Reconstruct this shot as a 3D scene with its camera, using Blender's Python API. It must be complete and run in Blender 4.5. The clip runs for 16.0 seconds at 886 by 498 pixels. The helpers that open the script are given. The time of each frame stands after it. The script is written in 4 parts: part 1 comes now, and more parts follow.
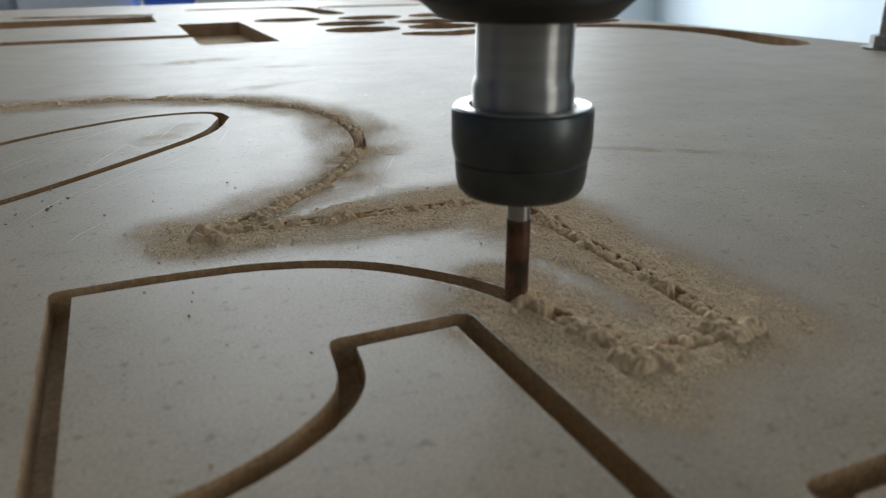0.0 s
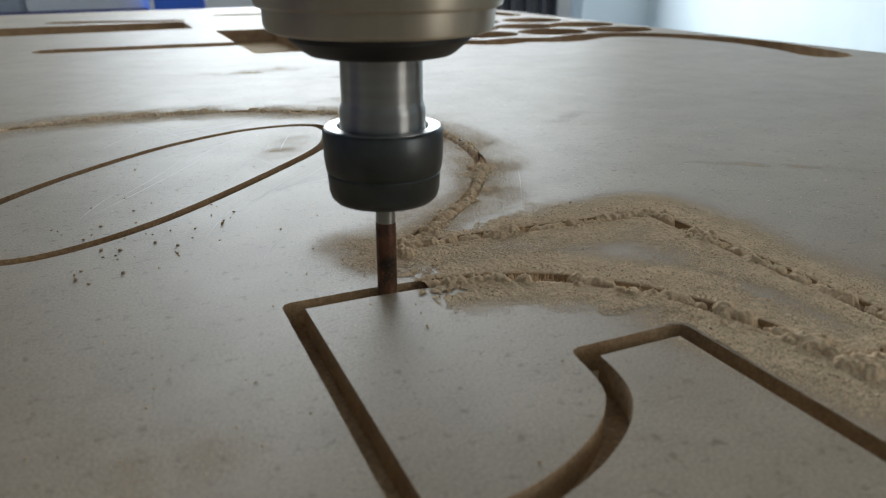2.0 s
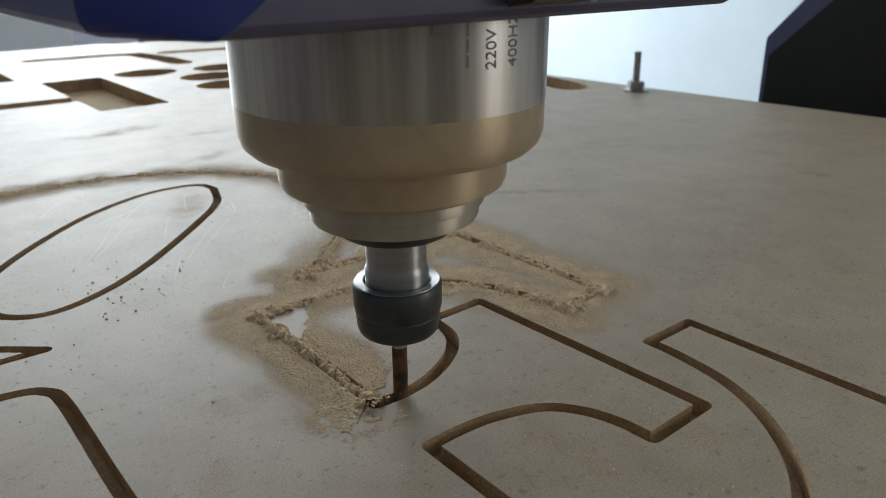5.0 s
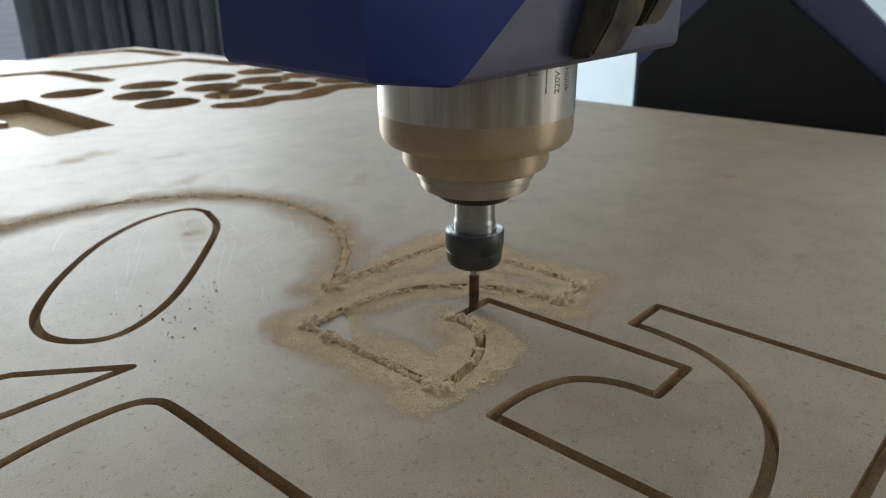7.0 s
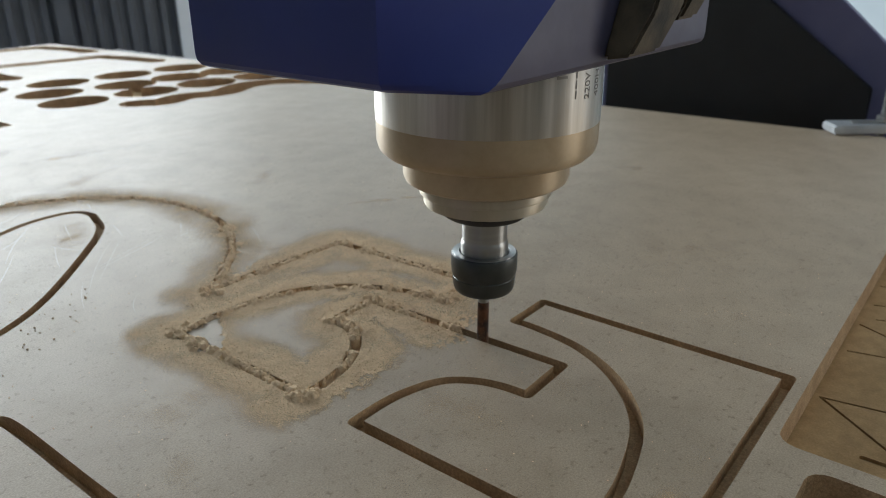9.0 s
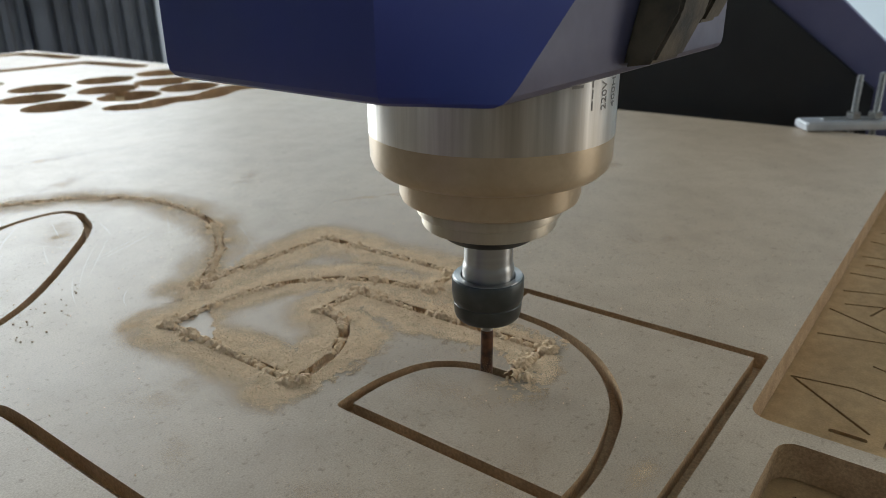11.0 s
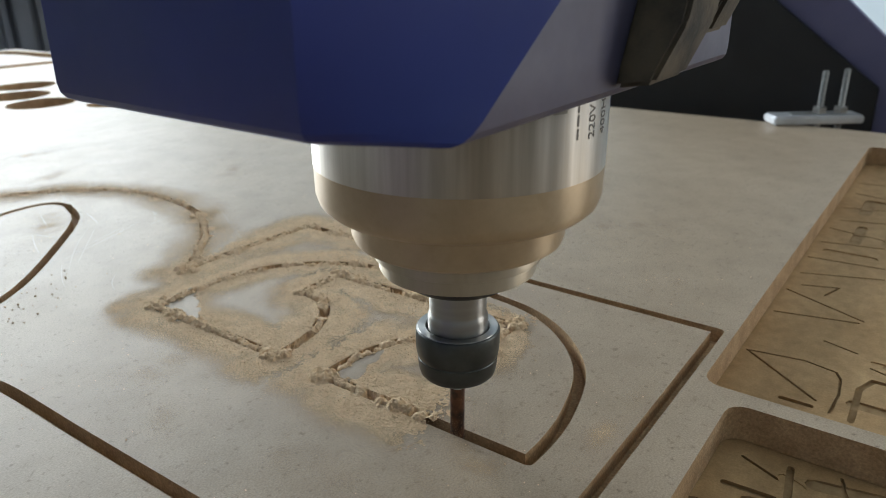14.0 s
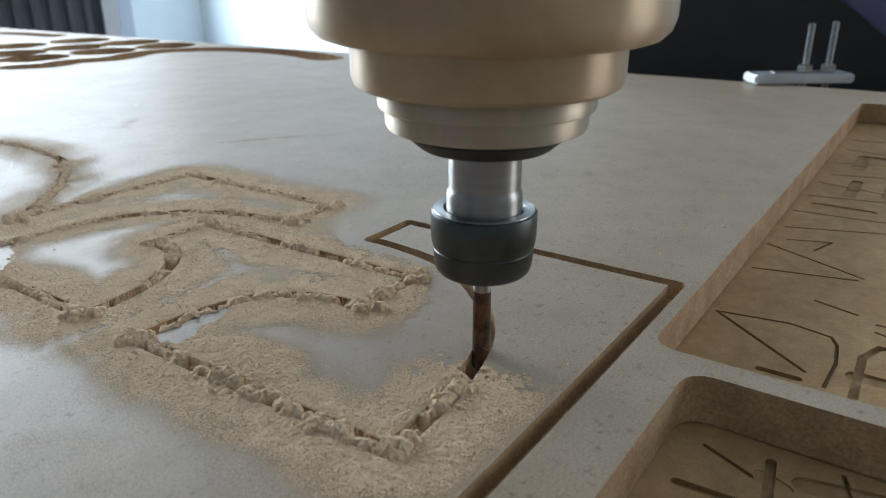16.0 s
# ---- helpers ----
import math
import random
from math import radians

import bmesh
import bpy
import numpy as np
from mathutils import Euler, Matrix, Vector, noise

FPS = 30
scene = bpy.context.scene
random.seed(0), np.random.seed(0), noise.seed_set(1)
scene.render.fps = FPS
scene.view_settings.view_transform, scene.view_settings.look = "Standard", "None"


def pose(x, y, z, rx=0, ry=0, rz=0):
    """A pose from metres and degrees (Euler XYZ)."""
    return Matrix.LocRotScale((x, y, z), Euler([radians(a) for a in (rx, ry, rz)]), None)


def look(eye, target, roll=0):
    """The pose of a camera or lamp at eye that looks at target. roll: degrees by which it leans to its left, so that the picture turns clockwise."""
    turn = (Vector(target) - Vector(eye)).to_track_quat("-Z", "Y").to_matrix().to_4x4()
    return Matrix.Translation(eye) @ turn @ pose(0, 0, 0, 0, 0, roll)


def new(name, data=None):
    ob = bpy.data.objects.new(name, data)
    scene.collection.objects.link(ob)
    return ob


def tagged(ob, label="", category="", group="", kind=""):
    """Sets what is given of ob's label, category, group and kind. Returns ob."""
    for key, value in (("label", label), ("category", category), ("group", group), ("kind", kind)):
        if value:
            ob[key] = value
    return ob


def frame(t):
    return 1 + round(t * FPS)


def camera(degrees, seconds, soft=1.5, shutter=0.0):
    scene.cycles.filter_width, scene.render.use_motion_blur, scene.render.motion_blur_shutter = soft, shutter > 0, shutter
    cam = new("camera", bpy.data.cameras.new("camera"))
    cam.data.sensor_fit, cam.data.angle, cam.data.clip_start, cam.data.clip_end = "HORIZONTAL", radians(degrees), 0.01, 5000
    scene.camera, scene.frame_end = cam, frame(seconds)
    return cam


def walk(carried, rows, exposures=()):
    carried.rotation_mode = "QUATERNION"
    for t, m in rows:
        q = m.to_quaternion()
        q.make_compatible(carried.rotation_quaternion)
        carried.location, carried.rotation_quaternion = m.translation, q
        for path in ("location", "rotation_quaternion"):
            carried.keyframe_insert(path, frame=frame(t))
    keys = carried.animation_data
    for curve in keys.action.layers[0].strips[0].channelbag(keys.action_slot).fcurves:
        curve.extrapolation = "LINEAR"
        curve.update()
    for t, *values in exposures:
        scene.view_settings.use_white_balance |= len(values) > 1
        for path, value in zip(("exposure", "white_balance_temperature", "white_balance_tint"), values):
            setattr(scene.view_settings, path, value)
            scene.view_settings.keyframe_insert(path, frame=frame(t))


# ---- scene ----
import mathutils

cam = camera(61.51, 16.0, soft=0.75)
PATH = [
    (0, (-0.1677, -0.0910, 0.0883), (0.1909, 0.7667, -0.2802), -0.85),
    (0.5, (-0.1817, -0.0820, 0.0929), (0.1803, 0.7735, -0.2773), -0.81),
    (1, (-0.1959, -0.0735, 0.0931), (0.1650, 0.7835, -0.2746), -0.80),
    (1.5, (-0.2125, -0.0732, 0.0994), (0.1546, 0.7812, -0.2684), -0.59),
    (2, (-0.2340, -0.0789, 0.0998), (0.1384, 0.7732, -0.2679), -0.46),
    (2.5, (-0.2578, -0.0879, 0.0978), (0.1144, 0.7657, -0.2666), -0.58),
    (3, (-0.2786, -0.0960, 0.1111), (0.1211, 0.7445, -0.2547), -0.75),
    (3.5, (-0.2957, -0.1144, 0.1251), (0.1508, 0.7016, -0.2419), -0.76),
    (4, (-0.3053, -0.1476, 0.1269), (0.1810, 0.6449, -0.2411), -1.06),
    (4.5, (-0.3070, -0.1716, 0.1335), (0.2310, 0.5864, -0.2353), -0.95),
    (5, (-0.3369, -0.2002, 0.1725), (0.2480, 0.5225, -0.1958), -1.03),
    (5.2, (-0.3481, -0.2117, 0.1850), (0.2533, 0.4964, -0.1849), -1.18),
    (7.3, (-0.4385, -0.2010, 0.2098), (0.2561, 0.4132, -0.1647), -0.89),
    (7.5, (-0.4327, -0.2043, 0.2090), (0.2663, 0.4042, -0.1666), -0.96),
    (8, (-0.4178, -0.2147, 0.2042), (0.2967, 0.3754, -0.1716), -0.80),
    (8.5, (-0.4026, -0.2210, 0.2051), (0.3200, 0.3597, -0.1700), -0.57),
    (9, (-0.3959, -0.2266, 0.2047), (0.3308, 0.3465, -0.1740), -0.71),
    (9.5, (-0.3855, -0.2384, 0.2038), (0.3448, 0.3313, -0.1730), -0.75),
    (9.7, (-0.3801, -0.2411, 0.2003), (0.3500, 0.3308, -0.1737), -0.74),
    (11.8, (-0.4325, -0.2280, 0.2020), (0.3176, 0.3206, -0.1674), -0.98),
    (12, (-0.4360, -0.2267, 0.2052), (0.3145, 0.3217, -0.1637), -1.00),
    (12.5, (-0.4378, -0.2293, 0.2074), (0.3133, 0.3149, -0.1662), -0.85),
    (13, (-0.4342, -0.2368, 0.2033), (0.3193, 0.3040, -0.1705), -0.67),
    (13.5, (-0.4264, -0.2471, 0.1990), (0.3280, 0.2951, -0.1710), -0.69),
    (14, (-0.4245, -0.2546, 0.1990), (0.3298, 0.2872, -0.1717), -0.72),
    (14.5, (-0.4226, -0.2679, 0.1914), (0.3339, 0.2697, -0.1810), -0.60),
    (15, (-0.4096, -0.2838, 0.1804), (0.3457, 0.2558, -0.1915), -0.65),
    (15.5, (-0.3819, -0.2862, 0.1618), (0.3743, 0.2518, -0.2106), -0.56),
    (16, (-0.3309, -0.2462, 0.1310), (0.4351, 0.2823, -0.2347), -0.34),
]
cam.data.dof.use_dof, cam.data.dof.focus_distance, cam.data.dof.aperture_fstop = True, 0.31, 17.0
walk(cam, [(t, look(eye, target, roll)) for t, eye, target, roll in PATH],
     [(0.0, -0.02, 6420, 10), (2.5, 0.08, 6420, 10), (4.5, 0.02, 6470, 10), (5.0, 0.18, 6470, 10), (8.0, 0.42, 6480, 10), (12.5, 0.73, 6480, 10), (15.0, 0.77, 6480, 10), (16.0, 0.69, 5980, 10)])

# ---- light ----
world = bpy.data.worlds.new("daylight")
scene.world = world
world.use_nodes = True
wn = world.node_tree
sky = wn.nodes.new("ShaderNodeTexSky")
sky.sky_type, sky.sun_disc = "NISHITA", False
sky.sun_elevation, sky.sun_rotation = radians(35), radians(20)
wn.links.new(sky.outputs[0], wn.nodes["Background"].inputs[0])
wn.nodes["Background"].inputs[1].default_value = 0.12


def area(name, place, target, sx, sy, watts, colour):
    lamp = bpy.data.lights.new(name, "AREA")
    lamp.shape, lamp.size, lamp.size_y, lamp.energy, lamp.color = "RECTANGLE", sx, sy, watts, colour
    ob = new(name, lamp)
    ob.matrix_world = look(place, target)
    return ob


# the wide doorway at the far end of the hall and a glazed door in the wall behind the machine
area("doorway_light", (1.8, 5.9, 0.9), (1.8, 0.0, 0.9), 4.0, 3.5, 355, (0.865, 0.955, 1.0))
area("window_light", (3.2, -3.9, 0.9), (0.2, 0.2, 0.9), 2.0, 3.4, 48, (1.0, 0.955, 0.885))

# ---- materials ----


def material(name, colour, rough=0.6, metal=0.0, spec=0.5):
    m = bpy.data.materials.new(name)
    m.use_nodes = True
    b = m.node_tree.nodes["Principled BSDF"]
    b.inputs["Base Color"].default_value = (*colour, 1)
    b.inputs["Roughness"].default_value = rough
    b.inputs["Metallic"].default_value = metal
    b.inputs["Specular IOR Level"].default_value = spec
    return m


def node(m, kind, **values):
    n = m.node_tree.nodes.new(kind)
    for key, value in values.items():
        n.inputs[key.replace("_", " ")].default_value = value
    return n


def link(m, a, b):
    m.node_tree.links.new(a, b)


def coords(m, stretch=(1, 1, 1)):
    tc, mp = node(m, "ShaderNodeTexCoord"), node(m, "ShaderNodeMapping")
    mp.inputs["Scale"].default_value = stretch
    link(m, tc.outputs["Object"], mp.inputs[0])
    return mp.outputs[0]


def ramp(m, source, stops):
    r = node(m, "ShaderNodeValToRGB")
    link(m, source, r.inputs[0])
    e = r.color_ramp.elements
    while len(e) < len(stops):
        e.new(0.5)
    for k, (at, c) in enumerate(stops):
        e[k].position, e[k].color = at, (*c, 1)
    return r.outputs[0]


def mottled(m, layers, bump=(), rough=None, stretch=(1, 1, 1)):
    """layers: (noise scale, detail, stops); each multiplies the colour before it. bump: (scale, strength, distance)."""
    b = m.node_tree.nodes["Principled BSDF"]
    at = coords(m, stretch)
    colour = None
    for scale, detail, stops in layers:
        n = node(m, "ShaderNodeTexNoise", Scale=scale, Detail=detail, Roughness=0.6)
        link(m, at, n.inputs["Vector"])
        c = ramp(m, n.outputs["Fac"], stops)
        if colour is None:
            colour = c
        else:
            mix = node(m, "ShaderNodeMix")
            mix.data_type, mix.blend_type = "RGBA", "MULTIPLY"
            mix.inputs["Factor"].default_value = 1.0
            link(m, colour, mix.inputs["A"])
            link(m, c, mix.inputs["B"])
            colour = mix.outputs["Result"]
    if colour is not None:
        link(m, colour, b.inputs["Base Color"])
    normal = None
    for scale, strength, distance in bump:
        n = node(m, "ShaderNodeTexNoise", Scale=scale, Detail=3.0, Roughness=0.6)
        link(m, at, n.inputs["Vector"])
        bp = node(m, "ShaderNodeBump", Strength=strength, Distance=distance)
        link(m, n.outputs["Fac"], bp.inputs["Height"])
        if normal is not None:
            link(m, normal, bp.inputs["Normal"])
        normal = bp.outputs[0]
    if normal is not None:
        link(m, normal, b.inputs["Normal"])
    if rough:
        scale, low, high = rough
        n = node(m, "ShaderNodeTexNoise", Scale=scale, Detail=5.0, Roughness=0.65)
        link(m, at, n.inputs["Vector"])
        r = node(m, "ShaderNodeMapRange")
        r.inputs["To Min"].default_value, r.inputs["To Max"].default_value = low, high
        r.inputs["From Min"].default_value, r.inputs["From Max"].default_value = 0.3, 0.7
        link(m, n.outputs["Fac"], r.inputs["Value"])
        link(m, r.outputs[0], b.inputs["Roughness"])
    return m


MDF = mottled(material("mdf_face", (0.47, 0.40, 0.32), 0.5, spec=0.39),
              [(5, 5, [(0.3, (0.42, 0.322, 0.224)), (0.7, (0.51, 0.398, 0.282))]),
               (34, 5, [(0.32, (0.9, 0.885, 0.865)), (0.6, (1.02, 1.02, 1.02))]),
               (260, 3, [(0.28, (0.64, 0.61, 0.58)), (0.41, (1, 1, 1)), (0.72, (1.0, 1.0, 1.0)), (0.82, (1.12, 1.1, 1.06))]),
               (1100, 3, [(0.3, (0.78, 0.77, 0.755)), (0.7, (1.13, 1.13, 1.12))])],
              bump=[(900, 0.1, 0.0006), (40, 0.003, 0.002)], rough=(18, 0.48, 0.535))
MDF_CUT = mottled(material("mdf_cut_edge", (0.3, 0.2, 0.11), 0.9),
                  [(60, 5, [(0.3, (0.42, 0.27, 0.14)), (0.7, (0.60, 0.41, 0.235))]),
                   (700, 3, [(0.3, (0.7, 0.68, 0.64)), (0.7, (1.1, 1.1, 1.1))])], bump=[(900, 0.5, 0.0012)])
SPOIL = mottled(material("spoilboard_face", (0.42, 0.32, 0.2), 0.85),
                [(14, 5, [(0.3, (0.43, 0.262, 0.115)), (0.7, (0.55, 0.36, 0.178))]),
                 (120, 4, [(0.3, (0.8, 0.78, 0.74)), (0.7, (1.08, 1.07, 1.05))]),
                 (900, 2, [(0.3, (0.88, 0.87, 0.85)), (0.7, (1.06, 1.06, 1.05))])], bump=[(500, 0.2, 0.0012), (60, 0.12, 0.003)])
SPOIL_CUT = mottled(material("spoilboard_score", (0.16, 0.1, 0.055), 0.95),
                    [(200, 3, [(0.3, (0.29, 0.175, 0.075)), (0.7, (0.42, 0.275, 0.135))])])
DUST = mottled(material("sawdust", (0.6, 0.46, 0.3), 1.0, spec=0.1),
               [(160, 4, [(0.3, (0.72, 0.518, 0.322)), (0.7, (0.90, 0.672, 0.44))]),
                (1400, 2, [(0.3, (0.84, 0.82, 0.79)), (0.65, (1.03, 1.03, 1.02))])], bump=[(1800, 0.25, 0.0004)])
cover_at = node(DUST, "ShaderNodeAttribute")
cover_at.attribute_name = "cover"
speckle = node(DUST, "ShaderNodeTexNoise", Scale=1700.0, Detail=3.0, Roughness=0.6)
link(DUST, coords(DUST), speckle.inputs["Vector"])
less = node(DUST, "ShaderNodeMath")
less.operation = "SUBTRACT"
link(DUST, cover_at.outputs["Fac"], less.inputs[0])
spread = node(DUST, "ShaderNodeMapRange")
spread.inputs["From Min"].default_value, spread.inputs["From Max"].default_value = 0.28, 0.72
spread.inputs["To Min"].default_value, spread.inputs["To Max"].default_value = 0.05, 0.7
link(DUST, speckle.outputs["Fac"], spread.inputs["Value"])
link(DUST, spread.outputs[0], less.inputs[1])
share = node(DUST, "ShaderNodeMapRange")
share.inputs["From Min"].default_value, share.inputs["From Max"].default_value = -0.2, 0.24
link(DUST, less.outputs[0], share.inputs["Value"])
link(DUST, share.outputs[0], DUST.node_tree.nodes["Principled BSDF"].inputs["Alpha"])
LOOSE = mottled(material("loose_sawdust", (0.7, 0.54, 0.34), 1.0, spec=0.1), [(160, 4, [(0.3, (0.75, 0.53, 0.318)), (0.7, (0.94, 0.705, 0.46))])])
STEEL = mottled(material("turned_steel", (0.6, 0.59, 0.57), 0.22, 1.0),
                [(9, 2, [(0.3, (0.33, 0.325, 0.31)), (0.7, (0.44, 0.43, 0.41))])], rough=(30, 0.34, 0.4), stretch=(1, 1, 20))
# upright bright and dark streaks in this colour imitate reflections on the steel
BODY_STEEL = mottled(material("reflection_streaked_steel", (0.6, 0.58, 0.55), 0.3, 1.0),
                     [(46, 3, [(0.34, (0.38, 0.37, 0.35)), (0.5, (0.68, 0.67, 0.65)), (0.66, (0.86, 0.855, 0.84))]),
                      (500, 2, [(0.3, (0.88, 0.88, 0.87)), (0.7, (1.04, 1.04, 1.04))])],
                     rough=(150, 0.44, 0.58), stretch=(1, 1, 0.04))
# wood dust thins out up the body
bs = BODY_STEEL.node_tree.nodes["Principled BSDF"]
height = node(BODY_STEEL, "ShaderNodeSeparateXYZ")
link(BODY_STEEL, coords(BODY_STEEL), height.inputs[0])
fade = node(BODY_STEEL, "ShaderNodeMapRange")
for key, value in (("From Min", 0.125), ("From Max", 0.152), ("To Min", 0.32), ("To Max", 0.0)):
    fade.inputs[key].default_value = value
link(BODY_STEEL, height.outputs["Z"], fade.inputs["Value"])
tint = node(BODY_STEEL, "ShaderNodeMix")
tint.data_type = "RGBA"
link(BODY_STEEL, fade.outputs[0], tint.inputs["Factor"])
link(BODY_STEEL, bs.inputs["Base Color"].links[0].from_socket, tint.inputs["A"])
tint.inputs["B"].default_value = (0.62, 0.5, 0.35, 1)
link(BODY_STEEL, tint.outputs["Result"], bs.inputs["Base Color"])
DUSTED = mottled(material("dust_coated_steel", (0.45, 0.36, 0.25), 0.3, 0.4),
                 [(45, 5, [(0.3, (0.44, 0.335, 0.215)), (0.7, (0.56, 0.44, 0.295))]),
                  (300, 2, [(0.3, (0.97, 0.965, 0.96)), (0.7, (1.02, 1.02, 1.02))])], rough=(60, 0.36, 0.46))
DUSTED_BRIGHT = mottled(material("thinly_dusted_steel", (0.5, 0.45, 0.37), 0.32, 0.85),
                        [(45, 5, [(0.3, (0.42, 0.36, 0.27)), (0.7, (0.62, 0.56, 0.46))])], rough=(80, 0.42, 0.55), stretch=(1, 1, 0.2))
# lathe marks round the spindle draw its highlights out lengthwise
for m in (STEEL, BODY_STEEL, DUSTED, DUSTED_BRIGHT):
    turn = node(m, "ShaderNodeTangent")
    turn.direction_type, turn.axis = "RADIAL", "Z"
    b = m.node_tree.nodes["Principled BSDF"]
    link(m, turn.outputs[0], b.inputs["Tangent"])
    b.inputs["Anisotropic"].default_value = 0.9
    b.inputs["Anisotropic Rotation"].default_value = 0.25
BLACK_NUT = mottled(material("black_oxide_steel", (0.02, 0.021, 0.022), 0.32, 0.6),
                    [(70, 4, [(0.3, (0.045, 0.05, 0.049)), (0.7, (0.085, 0.091, 0.088))])], rough=(120, 0.28, 0.45), bump=[(900, 0.08, 0.0003)])
RUBBER = mottled(material("black_rubber_seal", (0.014, 0.013, 0.012), 0.5), [(90, 3, [(0.3, (0.01, 0.01, 0.01)), (0.75, (0.03, 0.027, 0.024))])])
BURNT = mottled(material("burnt_carbide", (0.06, 0.035, 0.025), 0.4, 0.5),
                [(130, 4, [(0.35, (0.035, 0.024, 0.02)), (0.55, (0.15, 0.065, 0.034)), (0.8, (0.25, 0.13, 0.07))])], bump=[(600, 0.3, 0.0004)], rough=(200, 0.3, 0.6))
BLUE = mottled(material("blue_powder_coat", (0.03, 0.045, 0.22), 0.34),
               [(6, 4, [(0.3, (0.016, 0.026, 0.165)), (0.7, (0.024, 0.038, 0.225))])], bump=[(1300, 0.08, 0.0003)], rough=(30, 0.38, 0.5))
# gantry blue: the lilac of light reflected on it is mixed into this colour
SHEEN_BLUE = mottled(material("blue_paint_with_sheen", (0.14, 0.14, 0.27), 0.5),
                    [(10, 5, [(0.3, (0.12, 0.122, 0.24)), (0.7, (0.17, 0.168, 0.3))])], bump=[(1300, 0.1, 0.0003)])
# housing front: pale reflected light, along with dust, is put into this colour
LIT_FRONT_BLUE = mottled(material("lit_dusty_navy_paint", (0.09, 0.09, 0.17), 0.5),
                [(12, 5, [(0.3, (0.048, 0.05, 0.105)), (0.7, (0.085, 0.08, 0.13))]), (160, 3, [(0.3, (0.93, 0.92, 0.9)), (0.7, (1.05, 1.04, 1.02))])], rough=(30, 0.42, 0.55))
BLACK_PAINT = mottled(material("black_panel", (0.012, 0.013, 0.015), 0.45), [(8, 4, [(0.3, (0.009, 0.01, 0.012)), (0.7, (0.018, 0.02, 0.022))])], rough=(20, 0.4, 0.55))
DUSTY_BLACK = mottled(material("dusty_black_plastic", (0.05, 0.042, 0.03), 0.8),
                      [(50, 5, [(0.35, (0.018, 0.016, 0.013)), (0.65, (0.10, 0.078, 0.05))])], bump=[(400, 0.3, 0.001)])
ALU = mottled(material("pale_aluminium", (0.75, 0.76, 0.77), 0.4, 0.5), [(40, 3, [(0.3, (0.5, 0.51, 0.53)), (0.7, (0.66, 0.68, 0.7))])])
ZINC = mottled(material("zinc_rod", (0.4, 0.4, 0.39), 0.4, 0.9), [(300, 2, [(0.3, (0.28, 0.28, 0.27)), (0.7, (0.5, 0.5, 0.48))])])
WALL = mottled(material("painted_wall", (0.66, 0.72, 0.76), 0.8), [(1.2, 4, [(0.3, (0.51, 0.565, 0.60)), (0.7, (0.59, 0.64, 0.67))])], bump=[(60, 0.1, 0.002)])
# for the unseen west and south walls, darkened to hold back bounced light
WALL_DIM = mottled(material("dimmed_unseen_wall", (0.34, 0.35, 0.35), 0.85), [(1.5, 4, [(0.3, (0.29, 0.3, 0.3)), (0.7, (0.39, 0.4, 0.4))])], bump=[(40, 0.2, 0.003)])
CONCRETE = mottled(material("concrete", (0.32, 0.32, 0.31), 0.7), [(2, 6, [(0.3, (0.26, 0.26, 0.255)), (0.7, (0.38, 0.38, 0.37))])], bump=[(40, 0.2, 0.003)])
CLADDING = mottled(material("dark_ribbed_steel", (0.07, 0.075, 0.085), 0.4, 0.3), [(5, 4, [(0.3, (0.11, 0.115, 0.125)), (0.7, (0.17, 0.175, 0.185))])])
WHITE = mottled(material("white_frame", (0.8, 0.81, 0.82), 0.5), [(8, 3, [(0.3, (0.76, 0.77, 0.78)), (0.7, (0.84, 0.85, 0.86))])])
BRIGHT_BLUE = mottled(material("bright_blue_sheet", (0.03, 0.14, 0.7), 0.5), [(5, 3, [(0.3, (0.025, 0.12, 0.62)), (0.7, (0.035, 0.16, 0.76))])])
CABINET = mottled(material("pale_grey_enamel", (0.5, 0.54, 0.6), 0.4), [(6, 4, [(0.3, (0.42, 0.46, 0.52)), (0.7, (0.62, 0.66, 0.72))])])
BLUE.node_tree.nodes["Principled BSDF"].inputs["Coat Weight"].default_value = 0.06
BLUE.node_tree.nodes["Principled BSDF"].inputs["Coat Roughness"].default_value = 0.3
SCRATCH = mottled(material("pale_scratch", (0.62, 0.58, 0.52), 0.6), [(300, 3, [(0.3, (0.52, 0.46, 0.38)), (0.7, (0.64, 0.58, 0.5))])])
INK = material("dark_etching", (0.2, 0.19, 0.175), 0.6, 0.3)

# ---- mesh helpers ----


def smooth(me, degrees=35):
    me.shade_smooth()
    me.set_sharp_from_angle(angle=radians(degrees))


def part(name, bm, mat, parent=None, label="", flat=False):
    me = bpy.data.meshes.new(name)
    bm.to_mesh(me)
    bm.free()
    me.materials.append(mat)
    if not flat:
        smooth(me)
    ob = new(name, me)
    ob.parent = parent
    if label:
        ob["label"] = label
    return ob


def lathe(profile, steps=96):
    """A turned solid about z from (radius, height) pairs, from below to above."""
    bm = bmesh.new()
    rings = []
    for r, z in profile:
        if r < 1e-6:
            rings.append([bm.verts.new((0, 0, z))])
        else:
            rings.append([bm.verts.new((r * math.cos(a), r * math.sin(a), z)) for a in np.linspace(0, 2 * math.pi, steps, endpoint=False)])
    for lo, hi in zip(rings, rings[1:]):
        for k in range(steps):
            quad = [lo[k % len(lo)], lo[(k + 1) % len(lo)], hi[(k + 1) % len(hi)], hi[k % len(hi)]]
            face = list(dict.fromkeys(quad))
            if len(face) > 2:
                bm.faces.new(face)
    return bm


